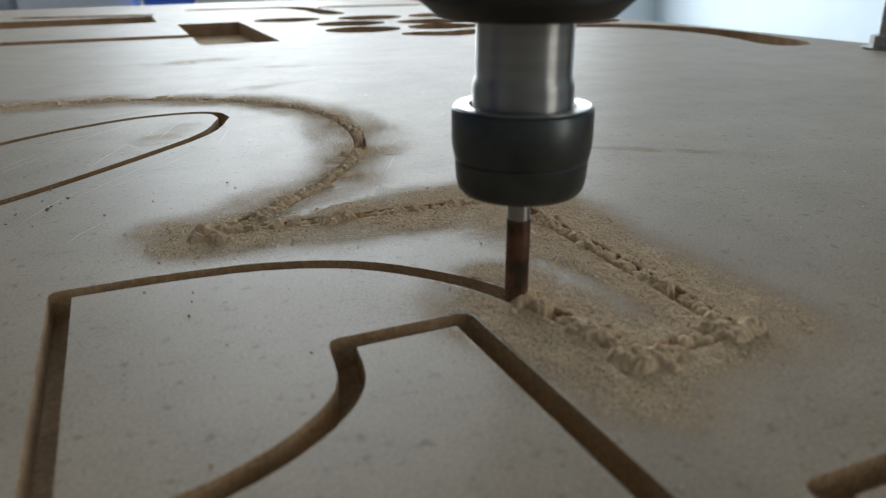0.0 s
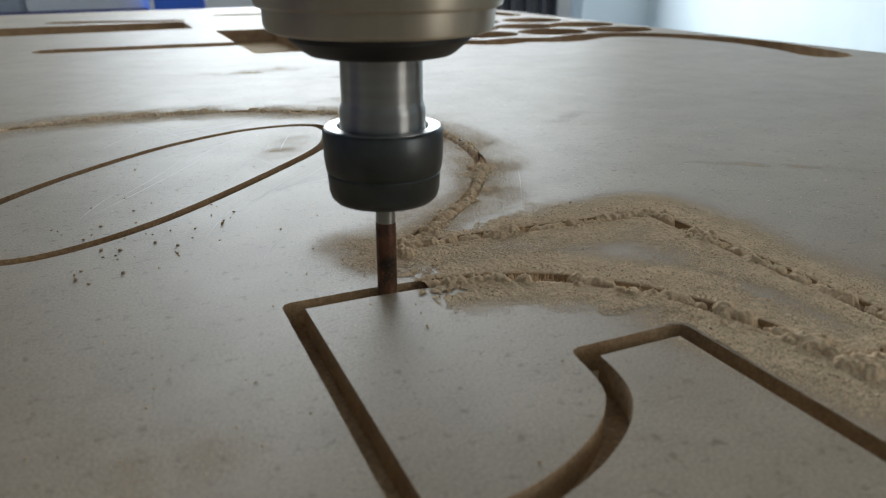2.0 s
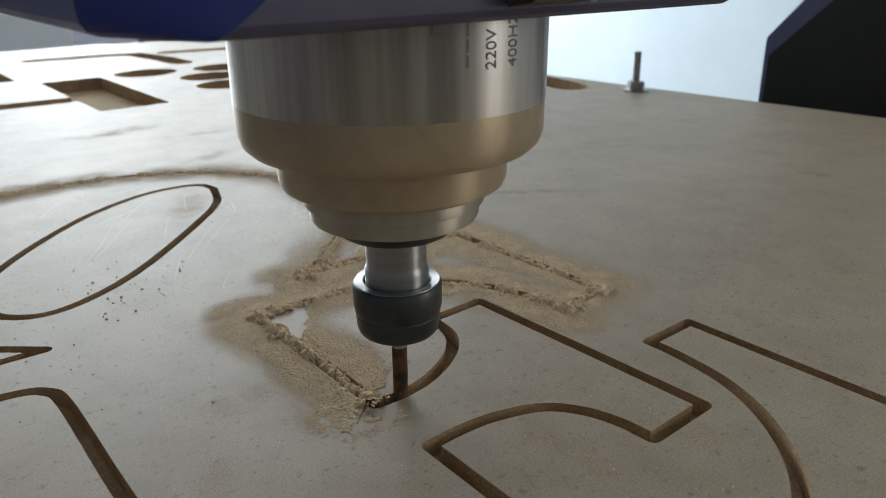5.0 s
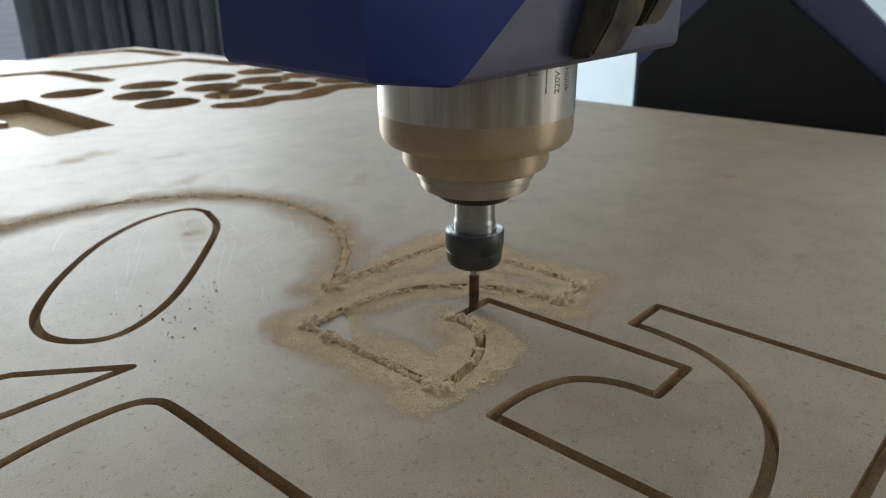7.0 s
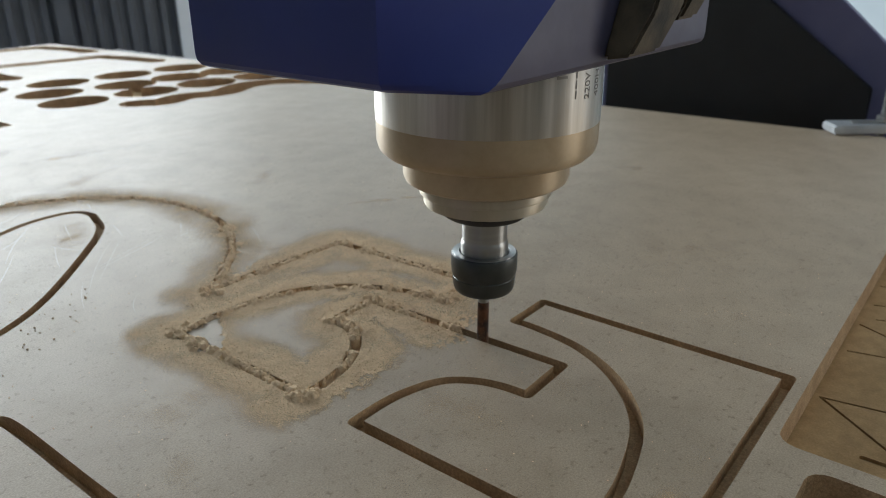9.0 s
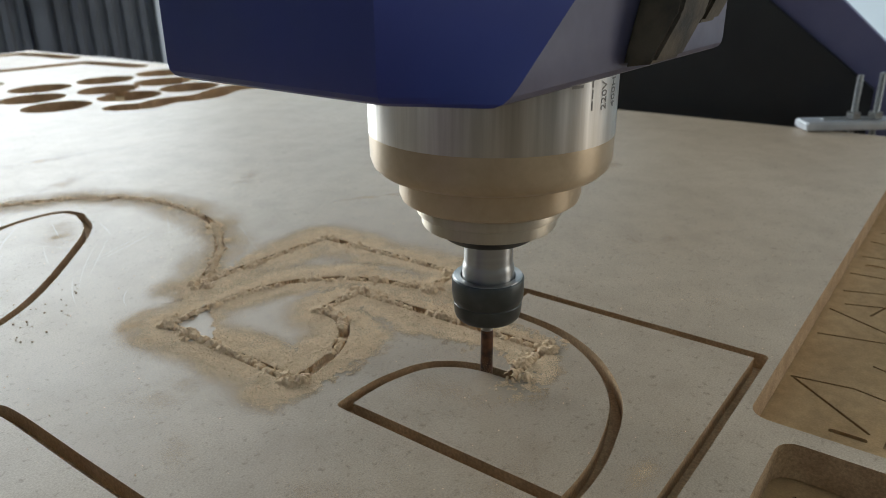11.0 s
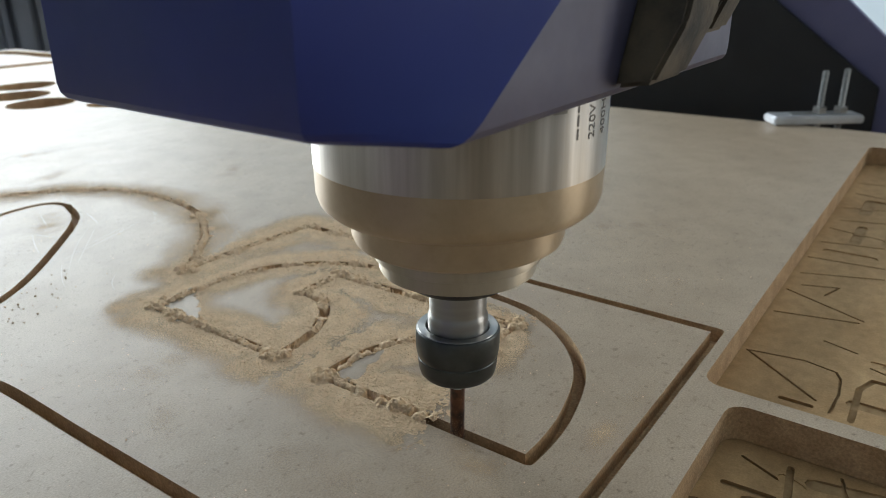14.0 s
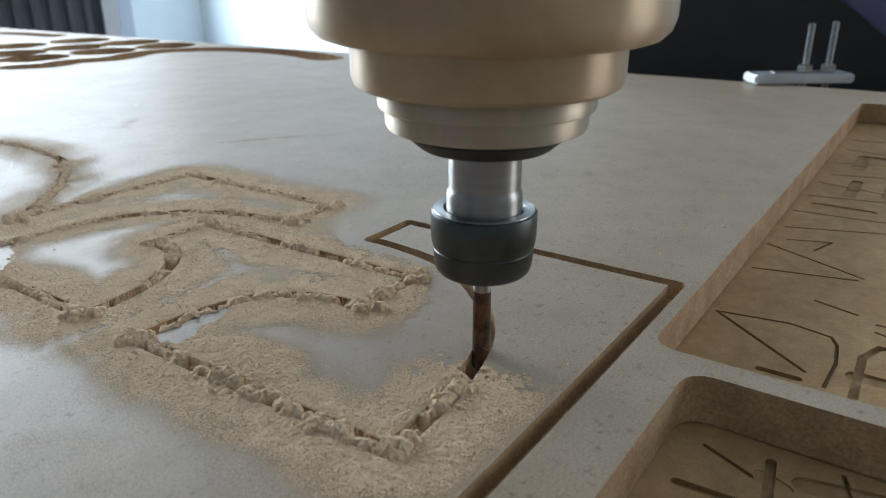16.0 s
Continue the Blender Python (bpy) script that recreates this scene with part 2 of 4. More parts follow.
def box(x0, x1, y0, y1, z0, z1, bevel=0.0):
    bm = bmesh.new()
    bmesh.ops.create_cube(bm, size=1.0, matrix=Matrix.LocRotScale(((x0 + x1) / 2, (y0 + y1) / 2, (z0 + z1) / 2), None, (x1 - x0, y1 - y0, z1 - z0)))
    if bevel:
        bmesh.ops.bevel(bm, geom=bm.edges, offset=bevel, segments=2, affect="EDGES")
    return bm


def prism(points, axis, low, high, bevel=0.0):
    """A solid from an outline in the plane across an axis: (y, z) for x, (x, y) for z."""
    bm = bmesh.new()
    put = (lambda p, w: (w, *p)) if axis == "x" else (lambda p, w: (p[0], w, p[1])) if axis == "y" else (lambda p, w: (*p, w))
    a = [bm.verts.new(put(p, low)) for p in points]
    b = [bm.verts.new(put(p, high)) for p in points]
    n = len(points)
    bm.faces.new(a[::-1])
    bm.faces.new(b)
    for k in range(n):
        bm.faces.new((a[k], a[(k + 1) % n], b[(k + 1) % n], b[k]))
    bmesh.ops.recalc_face_normals(bm, faces=bm.faces)
    if bevel:
        bmesh.ops.bevel(bm, geom=bm.edges, offset=bevel, segments=2, affect="EDGES")
    return bm


# ---- the cut lines on the sheet, in units of two millimetres ----
U = 0.002
CUT = 0.00635


def rounded(points, step=0.7):
    """A smooth open curve through points."""
    p = np.array(points, float)
    p = np.vstack([2 * p[0] - p[1], p, 2 * p[-1] - p[-2]])
    out = []
    for k in range(1, len(p) - 2):
        n = max(2, int(np.linalg.norm(p[k + 1] - p[k]) / step))
        for u in np.linspace(0, 1, n, endpoint=False):
            a, b, c, d = p[k - 1], p[k], p[k + 1], p[k + 2]
            out.append(0.5 * (2 * b + (c - a) * u + (2 * a - 5 * b + 4 * c - d) * u * u + (3 * b - a - 3 * c + d) * u ** 3))
    return out + [p[-2]]


def line(*points):
    return [np.array(p, float) for p in points]


TOP_ARC = rounded([(-34, 15.8), (-35.6, 25), (-39, 36), (-44.5, 46), (-55, 56.4), (-68, 61.9), (-82, 63.7), (-96.3, 63.9)])
HOOK = rounded([(-97, 11), (-90, 10.6), (-82.5, 11.9), (-75, 15.2), (-69, 19.8), (-65.6, 25.3), (-64.4, 33.6)])
BELLY = rounded([(-63.6, -33), (-64.2, -25.5), (-66.6, -18.4), (-72, -12), (-81.7, -8.2), (-89.6, -7.1), (-97.2, -7)])
BOWL = rounded([(-97.5, -66.3), (-88, -66.4), (-77.4, -65.2), (-62.2, -61), (-51.2, -54.2), (-41.7, -43.8), (-35.5, -31.6), (-33, -18), (-32.8, -9.6)])
# one closed course: the cutter has come from the far end and runs along it during the clip
FLAG = line((-34, 15.8), (-18.4, 16.8), (-18.6, 40), (-19.6, 76.6), (-42.6, 78.5), (-59, 79.6), (-75.3, 80.4))
BIG_ARC = rounded([(-75.3, 80.4), (-68, 84.4), (-58.6, 92.3), (-48.9, 102), (-38.4, 117.6), (-31, 135), (-28.8, 158), (-32.2, 179.7),
                   (-41.7, 197.2), (-54.1, 210.4), (-74.6, 222.6), (-97.8, 228.8), (-120, 230.5), (-145, 227), (-172, 214), (-198, 193)], 1.5)
SIDE_P = line((-97, 63.9), (-97, 11))
STEP_P = line((-64.4, 33.6), (-48.2, 33.6))
STEM = line((-48.2, 33.6), (-47.2, 0), (-46.4, -33))
STEP_Q = line((-46.4, -33), (-63.6, -33))
SIDE_Q = line((-97.3, -7), (-97.6, -66.3))
FRAME = line((-32.8, -9.6), (-17.0, -9.9), (-17.3, -40), (-17.4, -81.9), (-70, -81.8), (-145, -81.2), (-146, -10), (-146.3, 24))
SHOULDER = rounded([(-146.3, 24), (-146.4, 54), (-148.2, 61.5), (-154, 65), (-167, 66), (-181, 64.6), (-200, 60)])
SPIKE = line((-205, 118), (-166.9, 102.6), (-143.8, 82), (-173.8, 83.8), (-205, 86))
OVAL = [np.array(p) for p in rounded([(-58.4, 182), (-65.5, 163.2), (-82.1, 143.6), (-107.3, 118.7), (-124.1, 106.8), (-137.6, 102.6), (-146.8, 107.3),
                                      (-151.9, 117.9), (-150.4, 130.3), (-143.5, 143.1), (-129, 160.5), (-107.6, 180), (-86, 191.8), (-70, 194), (-60.6, 190.6), (-58.4, 182)], 1.5)]
GROOVES = [TOP_ARC, HOOK, BELLY, BOWL, FLAG, BIG_ARC, SIDE_P, STEP_P, STEM, STEP_Q, SIDE_Q, FRAME, SHOULDER, SPIKE, OVAL]


def outline(points, half):
    """The closed outline of a stroke with round joins, and the centre line, in metres."""
    p = [np.array(q) for q in points]
    keep = [p[0]]
    for q in p[1:]:
        if np.linalg.norm(q - keep[-1]) > 1e-5:
            keep.append(q)
    sides = []
    for way in (keep, keep[::-1]):
        side = []
        for k in range(len(way) - 1):
            t = way[k + 1] - way[k]
            a = math.atan2(t[1], t[0]) + math.pi / 2
            if k == 0:
                side += [way[0] + half * np.array((math.cos(a + w), math.sin(a + w))) for w in (math.pi / 2, math.pi / 4)]
                side.append(way[0] + half * np.array((math.cos(a), math.sin(a))))
            if k < len(way) - 2:
                u = way[k + 2] - way[k + 1]
                b = math.atan2(u[1], u[0]) + math.pi / 2
                turn = (b - a + math.pi) % (2 * math.pi) - math.pi
                if turn < 0:
                    n = 1 if turn > -0.3 else 5
                    side += [way[k + 1] + half * np.array((math.cos(a + turn * j / n), math.sin(a + turn * j / n))) for j in range(n + 1)]
                else:
                    m = half / max(0.35, math.cos(turn / 2))
                    side.append(way[k + 1] + m * np.array((math.cos(a + turn / 2), math.sin(a + turn / 2))))
            else:
                side.append(way[k + 1] + half * np.array((math.cos(a), math.sin(a))))
                side.append(way[k + 1] + half * np.array((math.cos(a - math.pi / 4), math.sin(a - math.pi / 4))))
        sides += side
    return sides, keep


def stroke_distance(q, keep):
    a, b = keep[:-1], keep[1:]
    ab = b - a
    u = np.clip(((q[:, None] - a) * ab).sum(-1) / (ab * ab).sum(-1), 0, 1)
    return np.linalg.norm(q[:, None] - a - u[..., None] * ab, axis=-1).min(1)


def inside(q, poly):
    x, y = q[:, 0], q[:, 1]
    hit = np.zeros(len(q), bool)
    for (x0, y0), (x1, y1) in zip(poly, np.roll(poly, -1, axis=0)):
        if y0 != y1:
            hit ^= ((y0 > y) != (y1 > y)) & (x < (x1 - x0) * (y - y0) / (y1 - y0) + x0)
    return hit


def carved(name, border, strokes, areas, thick, top, cut):
    """A sheet with strokes (points, half width, depth) and areas (outline, depth) cut into it."""
    verts, edges, tests = [], [], []

    def ring(points):
        first = len(verts)
        verts.extend(Vector((float(x), float(y))) for x, y in points)
        n = len(points)
        edges.extend((first + k, first + (k + 1) % n) for k in range(n))

    ring(border)
    for points, half, depth in strokes:
        out, keep = outline(points, half)
        ring(out)
        tests.append((depth, lambda q, keep=np.array(keep), half=half: stroke_distance(q, keep) < half * 1.01))
    for points, depth in areas:
        ring(points)
        tests.append((depth, lambda q, poly=np.array(points): inside(q, poly)))
    vs, es, fs, *_ = mathutils.geometry.delaunay_2d_cdt(verts, edges, [], 1, 1e-6)
    xy = np.array([tuple(v) for v in vs])
    tri = np.array([tuple(t) for t in fs])
    mid = xy[tri].mean(1)
    depth = np.zeros(len(tri))
    for d, test in tests:
        for k in range(0, len(mid), 4000):
            depth[k:k + 4000] = np.maximum(depth[k:k + 4000], np.where(test(mid[k:k + 4000]), d, 0))
    where, points, faces, mats = {}, [], [], []

    def at(v, z):
        key = (v, round(z, 6))
        if key not in where:
            where[key] = len(points)
            points.append((xy[v][0], xy[v][1], -z))
        return where[key]

    sides = {}
    for k, t in enumerate(tri):
        if depth[k] < thick - 1e-6:
            faces.append([at(v, depth[k]) for v in t])
            mats.append(0 if depth[k] < 0.001 else 1)
        for a, b in ((t[0], t[1]), (t[1], t[2]), (t[2], t[0])):
            sides.setdefault((min(a, b), max(a, b)), []).append((depth[k], a, b))
    for both in sides.values():
        if len(both) == 1:
            both = both + [(thick, both[0][2], both[0][1])]
        (d0, a, b), (d1, *_) = both[:2]
        if abs(d0 - d1) > 1e-6:
            if d0 > d1:
                d0, d1, a, b = d1, d0, b, a
            faces.append([at(b, d0), at(a, d0), at(a, d1), at(b, d1)])
            mats.append(1 if d1 > 0.001 else 0)
    me = bpy.data.meshes.new(name)
    me.from_pydata(points, [], faces)
    me.materials.append(top)
    me.materials.append(cut)
    me.polygons.foreach_set("material_index", mats)
    me.update()
    return new(name, me)


def scaled(points, k=U):
    return [np.array(p) * k for p in points]


def mm(*points):
    return [np.array(p) * 0.001 for p in points]


def ellipse(x, y, rx, ry, n=40):
    return [np.array((x + rx * math.cos(a), y + ry * math.sin(a))) * 0.001 for a in np.linspace(0, 2 * math.pi, n, endpoint=False)]


def soft_rect(x0, x1, y0, y1, r=6.0):
    out = []
    for cx, cy, a0 in ((x1 - r, y1 - r, 0), (x0 + r, y1 - r, 90), (x0 + r, y0 + r, 180), (x1 - r, y0 + r, 270)):
        out += [np.array((cx + r * math.cos(radians(a0 + w)), cy + r * math.sin(radians(a0 + w)))) * 0.001 for w in (0, 22, 45, 68, 90)]
    return out


THICK = 0.018
strokes = [(scaled(g), CUT / 2, 0.009) for g in GROOVES]
# wide slots and cut-outs further up the sheet
WAVE = rounded([(170, 772), (200, 752), (240, 762), (292, 742), (350, 764), (400, 752), (446, 704), (472, 620), (466, 540), (452, 490)], 12)
strokes.append((scaled(WAVE, 0.001), 0.026, THICK))
for slot in (line((185, 1590), (300, 1570), (402, 1556), (424, 1470), (428, 1382)), line((199, 1325), (300, 1302), (402, 1286), (420, 1210), (430, 1136)),
             line((-30, 1385), (90, 1365), (143, 1345), (160, 1240), (162, 1151)), line((-300, 1345), (-124, 1300)),
             line((-292, 905), (-92, 888)), line((-640, 960), (-420, 940))):
    strokes.append((scaled(slot, 0.001), 0.021, THICK))
areas = [(soft_rect(-86, 0, 772, 1075, 4), THICK), (soft_rect(-640, -110, 1130, 1270, 4), THICK)]
for x, y in ((123, 859), (231, 846), (333, 836), (432, 820), (135, 955), (246, 930), (343, 925), (432, 913), (70, 1066), (190, 1040), (299, 1028), (405, 1016)):
    areas.append((ellipse(x, y, 49, 43), THICK))
areas.append((soft_rect(-92.0, 476, -460, -172.6, 9), THICK))
areas.append((soft_rect(-540, -103.2, -460, -189.6, 9), THICK))
BORDER = mm((-700, -760), (586, -760), (452, 1600), (-700, 1600))
sheet = carved("mdf_sheet", BORDER, strokes, areas, THICK, MDF, MDF_CUT)
tagged(sheet, "large beige MDF sheet with routed grooves and cut-outs", "board")

# ---- spoilboard, table and hall ----
score = []
for stroke in (((-12, -176), (-47, -219)), ((-12, -176), (-7, -206), (-11, -223), (-17, -226), (-34, -228), (-55, -227)), ((159, -176), (164, -234)), ((124, -178), (142, -228)),
               ((89, -176), (64, -226)), ((49, -177), (60, -224)), ((102, -183), (110, -205), (92, -199)), ((4, -238), (-11, -275)), ((-115, -201), (-123, -218)),
               ((-107, -241), (-124, -247), (-139, -258)), ((-131, -251), (-132, -271)), ((24, -211), (18, -229)), ((198, -178), (214, -250)), ((236, -178), (222, -244)),
               ((262, -182), (284, -262)), ((300, -178), (318, -240), (340, -300)), ((352, -180), (338, -236)), ((390, -178), (404, -262)), ((-190, -200), (-214, -262)),
               ((-226, -194), (-206, -280), (-190, -330)), ((-170, -270), (-232, -300)), ((-262, -200), (-300, -300))):
    score.append((mm(*stroke), 0.0008, 0.0022))
for stroke in (((-54, -204), (-54, -218)), ((-57, -237), (-23, -236), (-10, -241), (-10, -275)), ((-112, -221), (-139, -225)), ((-138, -199), (-137, -219)), ((230, -330), (330, -332))):
    score.append((mm(*stroke), 0.0017, 0.0018))
# shallow flat-bottomed letter strokes, in two depths
for stroke, half, deep in ((((37, -253), (77, -260), (75, -243), (115, -239), (138, -259)), 4, 1.3), (((-158, -192), (-158, -209), (-157, -236)), 3.5, 1.6), (((-146, -212), (-142, -234), (-146, -262)), 5, 1.2),
                           (((-40, -236), (-40, -262), (-12, -262), (-12, -290)), 4, 1.2), (((10, -246), (30, -262), (8, -280)), 3.5, 1.0), (((60, -282), (100, -282)), 5, 1.3), (((150, -246), (186, -246), (186, -284)), 4.5, 1.2),
                           (((210, -200), (250, -200)), 4, 1.2), (((214, -222), (262, -222), (262, -252)), 4, 1.1), (((290, -196), (330, -196), (330, -226)), 5, 1.3), (((180, -186), (180, -216)), 4, 0.9),
                           (((-118, -232), (-112, -262), (-130, -284)), 4, 1.1), (((-180, -204), (-180, -240), (-196, -240)), 5, 1.3), (((-172, -262), (-200, -276), (-172, -292)), 4.5, 1.1), (((-232, -206), (-256, -230)), 5, 1.2),
                           (((-74, -246), (-74, -286)), 6, 1.0), (((20, -300), (140, -306)), 6, 1.0)):
    score.append((mm(*stroke), half * 0.001, deep * 0.001))
marks = np.random.RandomState(3)
for k in range(70):
    x, y = (marks.uniform(-60, 400), marks.uniform(-330, -236)) if k < 40 else (marks.uniform(-340, -120), marks.uniform(-380, -200))
    w, q = marks.uniform(6, 26), marks.choice([0, 0, 90, 90, 66, 114])
    score.append((mm((x, y), (x + w * math.cos(radians(q)), y - w * math.sin(radians(q)))), marks.uniform(0.0008, 0.003), marks.uniform(0.0003, 0.0009)))
spoil = carved("spoilboard", mm((-760, -820), (588, -820), (450, 1596), (-760, 1596)), score, [], 0.02, SPOIL, SPOIL_CUT)
spoil.location.z = -THICK - 0.0005
tagged(spoil, "tan MDF spoilboard scored with old cutter marks", "board")

table = tagged(new("machine_table"), "steel router table under the spoilboard", "table")
part("bed", box(-0.78, 0.66, -0.84, 1.68, -0.10, -0.0395, 0.003), BLACK_PAINT, table)
for x in (-0.74, 0.60):
    for y in (-0.78, 0.4, 1.6):
        part("leg", box(x - 0.04, x + 0.04, y - 0.04, y + 0.04, -0.9, -0.1, 0.003), BLUE, table)

FLOOR = -0.9
tagged(part("floor", box(-5.2, 5.2, -4.2, 6.4, FLOOR - 0.1, FLOOR), CONCRETE), "grey concrete workshop floor", "floor", kind="structure")
H = 3.6
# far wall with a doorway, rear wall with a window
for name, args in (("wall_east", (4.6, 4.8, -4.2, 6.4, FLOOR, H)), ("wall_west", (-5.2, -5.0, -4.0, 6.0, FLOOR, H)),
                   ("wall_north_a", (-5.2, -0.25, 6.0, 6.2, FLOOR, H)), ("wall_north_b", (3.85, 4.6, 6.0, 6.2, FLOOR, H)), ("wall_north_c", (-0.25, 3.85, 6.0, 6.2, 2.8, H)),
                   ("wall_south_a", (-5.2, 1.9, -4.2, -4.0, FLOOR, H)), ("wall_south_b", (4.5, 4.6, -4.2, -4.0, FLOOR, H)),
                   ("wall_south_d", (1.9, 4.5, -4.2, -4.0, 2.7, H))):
    # south and west, out of view, get the grey that cuts bounce
    tagged(part(name, box(*args), WALL_DIM if "south" in name or "west" in name else WALL), "plain workshop wall", "wall", kind="structure")
tagged(part("ceiling", box(-5.2, 4.8, -4.2, 6.4, H, H + 0.15), WALL), "pale workshop ceiling", "ceiling", kind="structure")
yard = tagged(part("ground", box(-60, 60, 6.4, 120, FLOOR - 0.12, FLOOR - 0.02), CONCRETE), "pale paved yard outside the doorway", "ground", kind="structure")

# dark ribbed panel in a white frame, standing beyond the table
panel = tagged(new("ribbed_panel"), "dark ribbed steel panel in a white frame beyond the table", "panel")
panel.matrix_world = pose(1.0, 2.6, 0, 0, 0, -27)
bm = bmesh.new()
xs = []
for k in range(13):
    x = -0.376 + k * 0.058
    xs += [(x, 0.0), (x + 0.02, 0.0), (x + 0.029, 0.02), (x + 0.049, 0.02)]
xs.append((0.378, 0.0))
for (xa, ya), (xb, yb) in zip(xs, xs[1:]):
    bm.faces.new([bm.verts.new(p) for p in ((xa, ya, -0.86), (xb, yb, -0.86), (xb, yb, 0.3), (xa, ya, 0.3))])
bmesh.ops.remove_doubles(bm, verts=bm.verts, dist=0.0005)
bmesh.ops.solidify(bm, geom=bm.faces, thickness=0.003)
part("ribbed_sheet", bm, CLADDING, panel, flat=True)
for x in (-0.40, -0.02, 0.40):
    part("frame_post", box(x - 0.025, x + 0.025, -0.03, 0.03, -0.9, 0.33, 0.003), WHITE if x > 0.1 else CLADDING, panel)
part("frame_rail", box(-0.42, 0.42, -0.035, 0.035, 0.3, 0.36, 0.003), WHITE, panel)

# boards and a cabinet beyond the far end
stack = tagged(new("blue_board"), "bright blue plastic board beyond the table end", "board")
stack.matrix_world = pose(0.008, 2.6, 0, 0, 0, 4)
part("board_face", box(-0.078, 0.078, -0.01, 0.01, -0.9, 0.2, 0.002), BRIGHT_BLUE, stack)
pale = tagged(new("white_board"), "plain white board standing beyond the table end", "board")
pale.matrix_world = pose(0.212, 2.6, 0, 0, 0, 0)
part("board_face", box(-0.123, 0.123, -0.012, 0.012, -0.9, 0.035, 0.002), WHITE, pale)
rack = tagged(new("steel_cabinet"), "pale grey steel cabinet with a navy rail beyond the table end", "cabinet")
rack.matrix_world = pose(-0.82, 2.66, 0, 0, 0, 2)
part("body", box(-0.72, 0.74, -0.01, 0.4, -0.9, 0.32, 0.004), CABINET, rack)
for k in range(4):
    door = part("door", box(-0.70 + k * 0.36, -0.36 + k * 0.36, -0.026, -0.011, -0.82, 0.28, 0.003), (CABINET, WHITE)[k % 2], rack)
    part("handle", box(-0.40 + k * 0.36, -0.385 + k * 0.36, -0.05, -0.0265, -0.02, 0.1, 0.004), ZINC, door)
part("rail", box(-0.71, 0.73, -0.06, -0.0265, -0.085, -0.055, 0.003), BLUE, rack, "navy rail across the doors")

# ---- clamps at the sheet's edge ----


def clamp():
    c = tagged(new("hold_down_clamp"), "pale aluminium hold-down clamp with two threaded rods", "clamp", "clamps along the sheet edge")
    part("bar", box(-0.055, 0.055, -0.016, 0.016, 0.001, 0.011, 0.002), ALU, c)
    part("slot_insert", box(-0.03, 0.035, -0.004, 0.004, 0.0115, 0.0125), ZINC, c)
    for x, top in ((0.006, 0.062), (0.032, 0.064)):
        prof = [(0, -0.03)]
        z = -0.03
        while z < top:
            prof += [(0.0032, z), (0.0038, z + 0.0008)]
            z += 0.0016
        rod = part("threaded_rod", lathe(prof + [(0, top + 0.001)], 12), ZINC, c)
        rod.location = (x, 0, 0)
        nut = part("nut", lathe([(0.003, 0.0125), (0.0085, 0.0125), (0.0085, 0.019), (0.003, 0.0195)], 6), ZINC, c)
        nut.location = (x, 0, 0)
    return c


first = clamp()
first.matrix_world = pose(0.570, -0.098, 0, 0, 0, -52)
stud = tagged(new("clamp_stud"), "bare grey threaded stud with a nut at the sheet edge", "clamp", "clamps along the sheet edge")
part("threaded_rod", lathe([(0, -0.03), (0.0045, -0.03), (0.0045, 0.05), (0, 0.051)], 16), ZINC, stud)
part("nut", lathe([(0.004, 0.002), (0.011, 0.002), (0.011, 0.012), (0.004, 0.0125)], 6), ZINC, stud)
part("washer", lathe([(0.004, 0.0005), (0.017, 0.0005), (0.017, 0.002), (0.004, 0.0022)], 24), ZINC, stud)
stud.matrix_world = pose(0.49, 0.41, 0)

# ---- the moving machine ----
M = 0.001
head = tagged(new("router_head"), "router spindle hanging from a faceted blue housing", "router")
part("router_bit", lathe([(0, -6.5 * M), (2.9 * M, -6.5 * M), (3.15 * M, -6 * M), (3.15 * M, 22.8 * M), (3.0 * M, 23.3 * M)], 32), BURNT, head, "scorched brown straight router bit")
part("bit_shank", lathe([(3.0 * M, 23.2 * M), (3.05 * M, 23.7 * M), (3.05 * M, 36 * M)], 32), STEEL, head)
part("collet_nut", lathe([(3.0 * M, 31.3 * M), (9 * M, 30.7 * M), (12.6 * M, 30.75 * M), (14.9 * M, 31.3 * M), (16.0 * M, 32.5 * M), (16.6 * M, 34.6 * M), (17.0 * M, 39.8 * M), (16.7 * M, 40.2 * M),
                          (17.15 * M, 40.7 * M), (17.6 * M, 43.2 * M), (17.75 * M, 46 * M), (17.75 * M, 52.3 * M), (17.4 * M, 52.9 * M), (16.95 * M, 53.2 * M), (13.4 * M, 53.25 * M)]), BLACK_NUT, head, "smooth black collet nut")
part("nut_rim", lathe([(17.0 * M, 53.2 * M), (16.8 * M, 53.5 * M), (13.7 * M, 53.5 * M), (13.4 * M, 53 * M), (13.4 * M, 49 * M)]), STEEL, head, "bright worn rim of the nut")
part("shaft", lathe([(12.6 * M, 47 * M), (12.65 * M, 57.8 * M), (12.55 * M, 58.9 * M), (12.2 * M, 59.8 * M), (11.9 * M, 60.5 * M), (11.9 * M, 61.4 * M), (11.95 * M, 80 * M)]), STEEL, head)
part("shaft_seal", lathe([(11.9 * M, 73.8 * M), (20.3 * M, 74.0 * M), (21.6 * M, 74.8 * M), (25.6 * M, 78.3 * M), (25.7 * M, 81 * M)]), RUBBER, head)
part("bearing_cap", lathe([(24 * M, 80.3 * M), (29.6 * M, 80.1 * M), (31.4 * M, 80.9 * M), (32.1 * M, 82.3 * M), (32.3 * M, 86.7 * M), (33.4 * M, 87.0 * M), (34.1 * M, 87.5 * M), (34.4 * M, 88.5 * M), (34.4 * M, 92 * M),
                           (33.8 * M, 93 * M), (33.6 * M, 96 * M)]), DUSTED_BRIGHT, head, "stepped steel cap thinly powdered with wood dust")
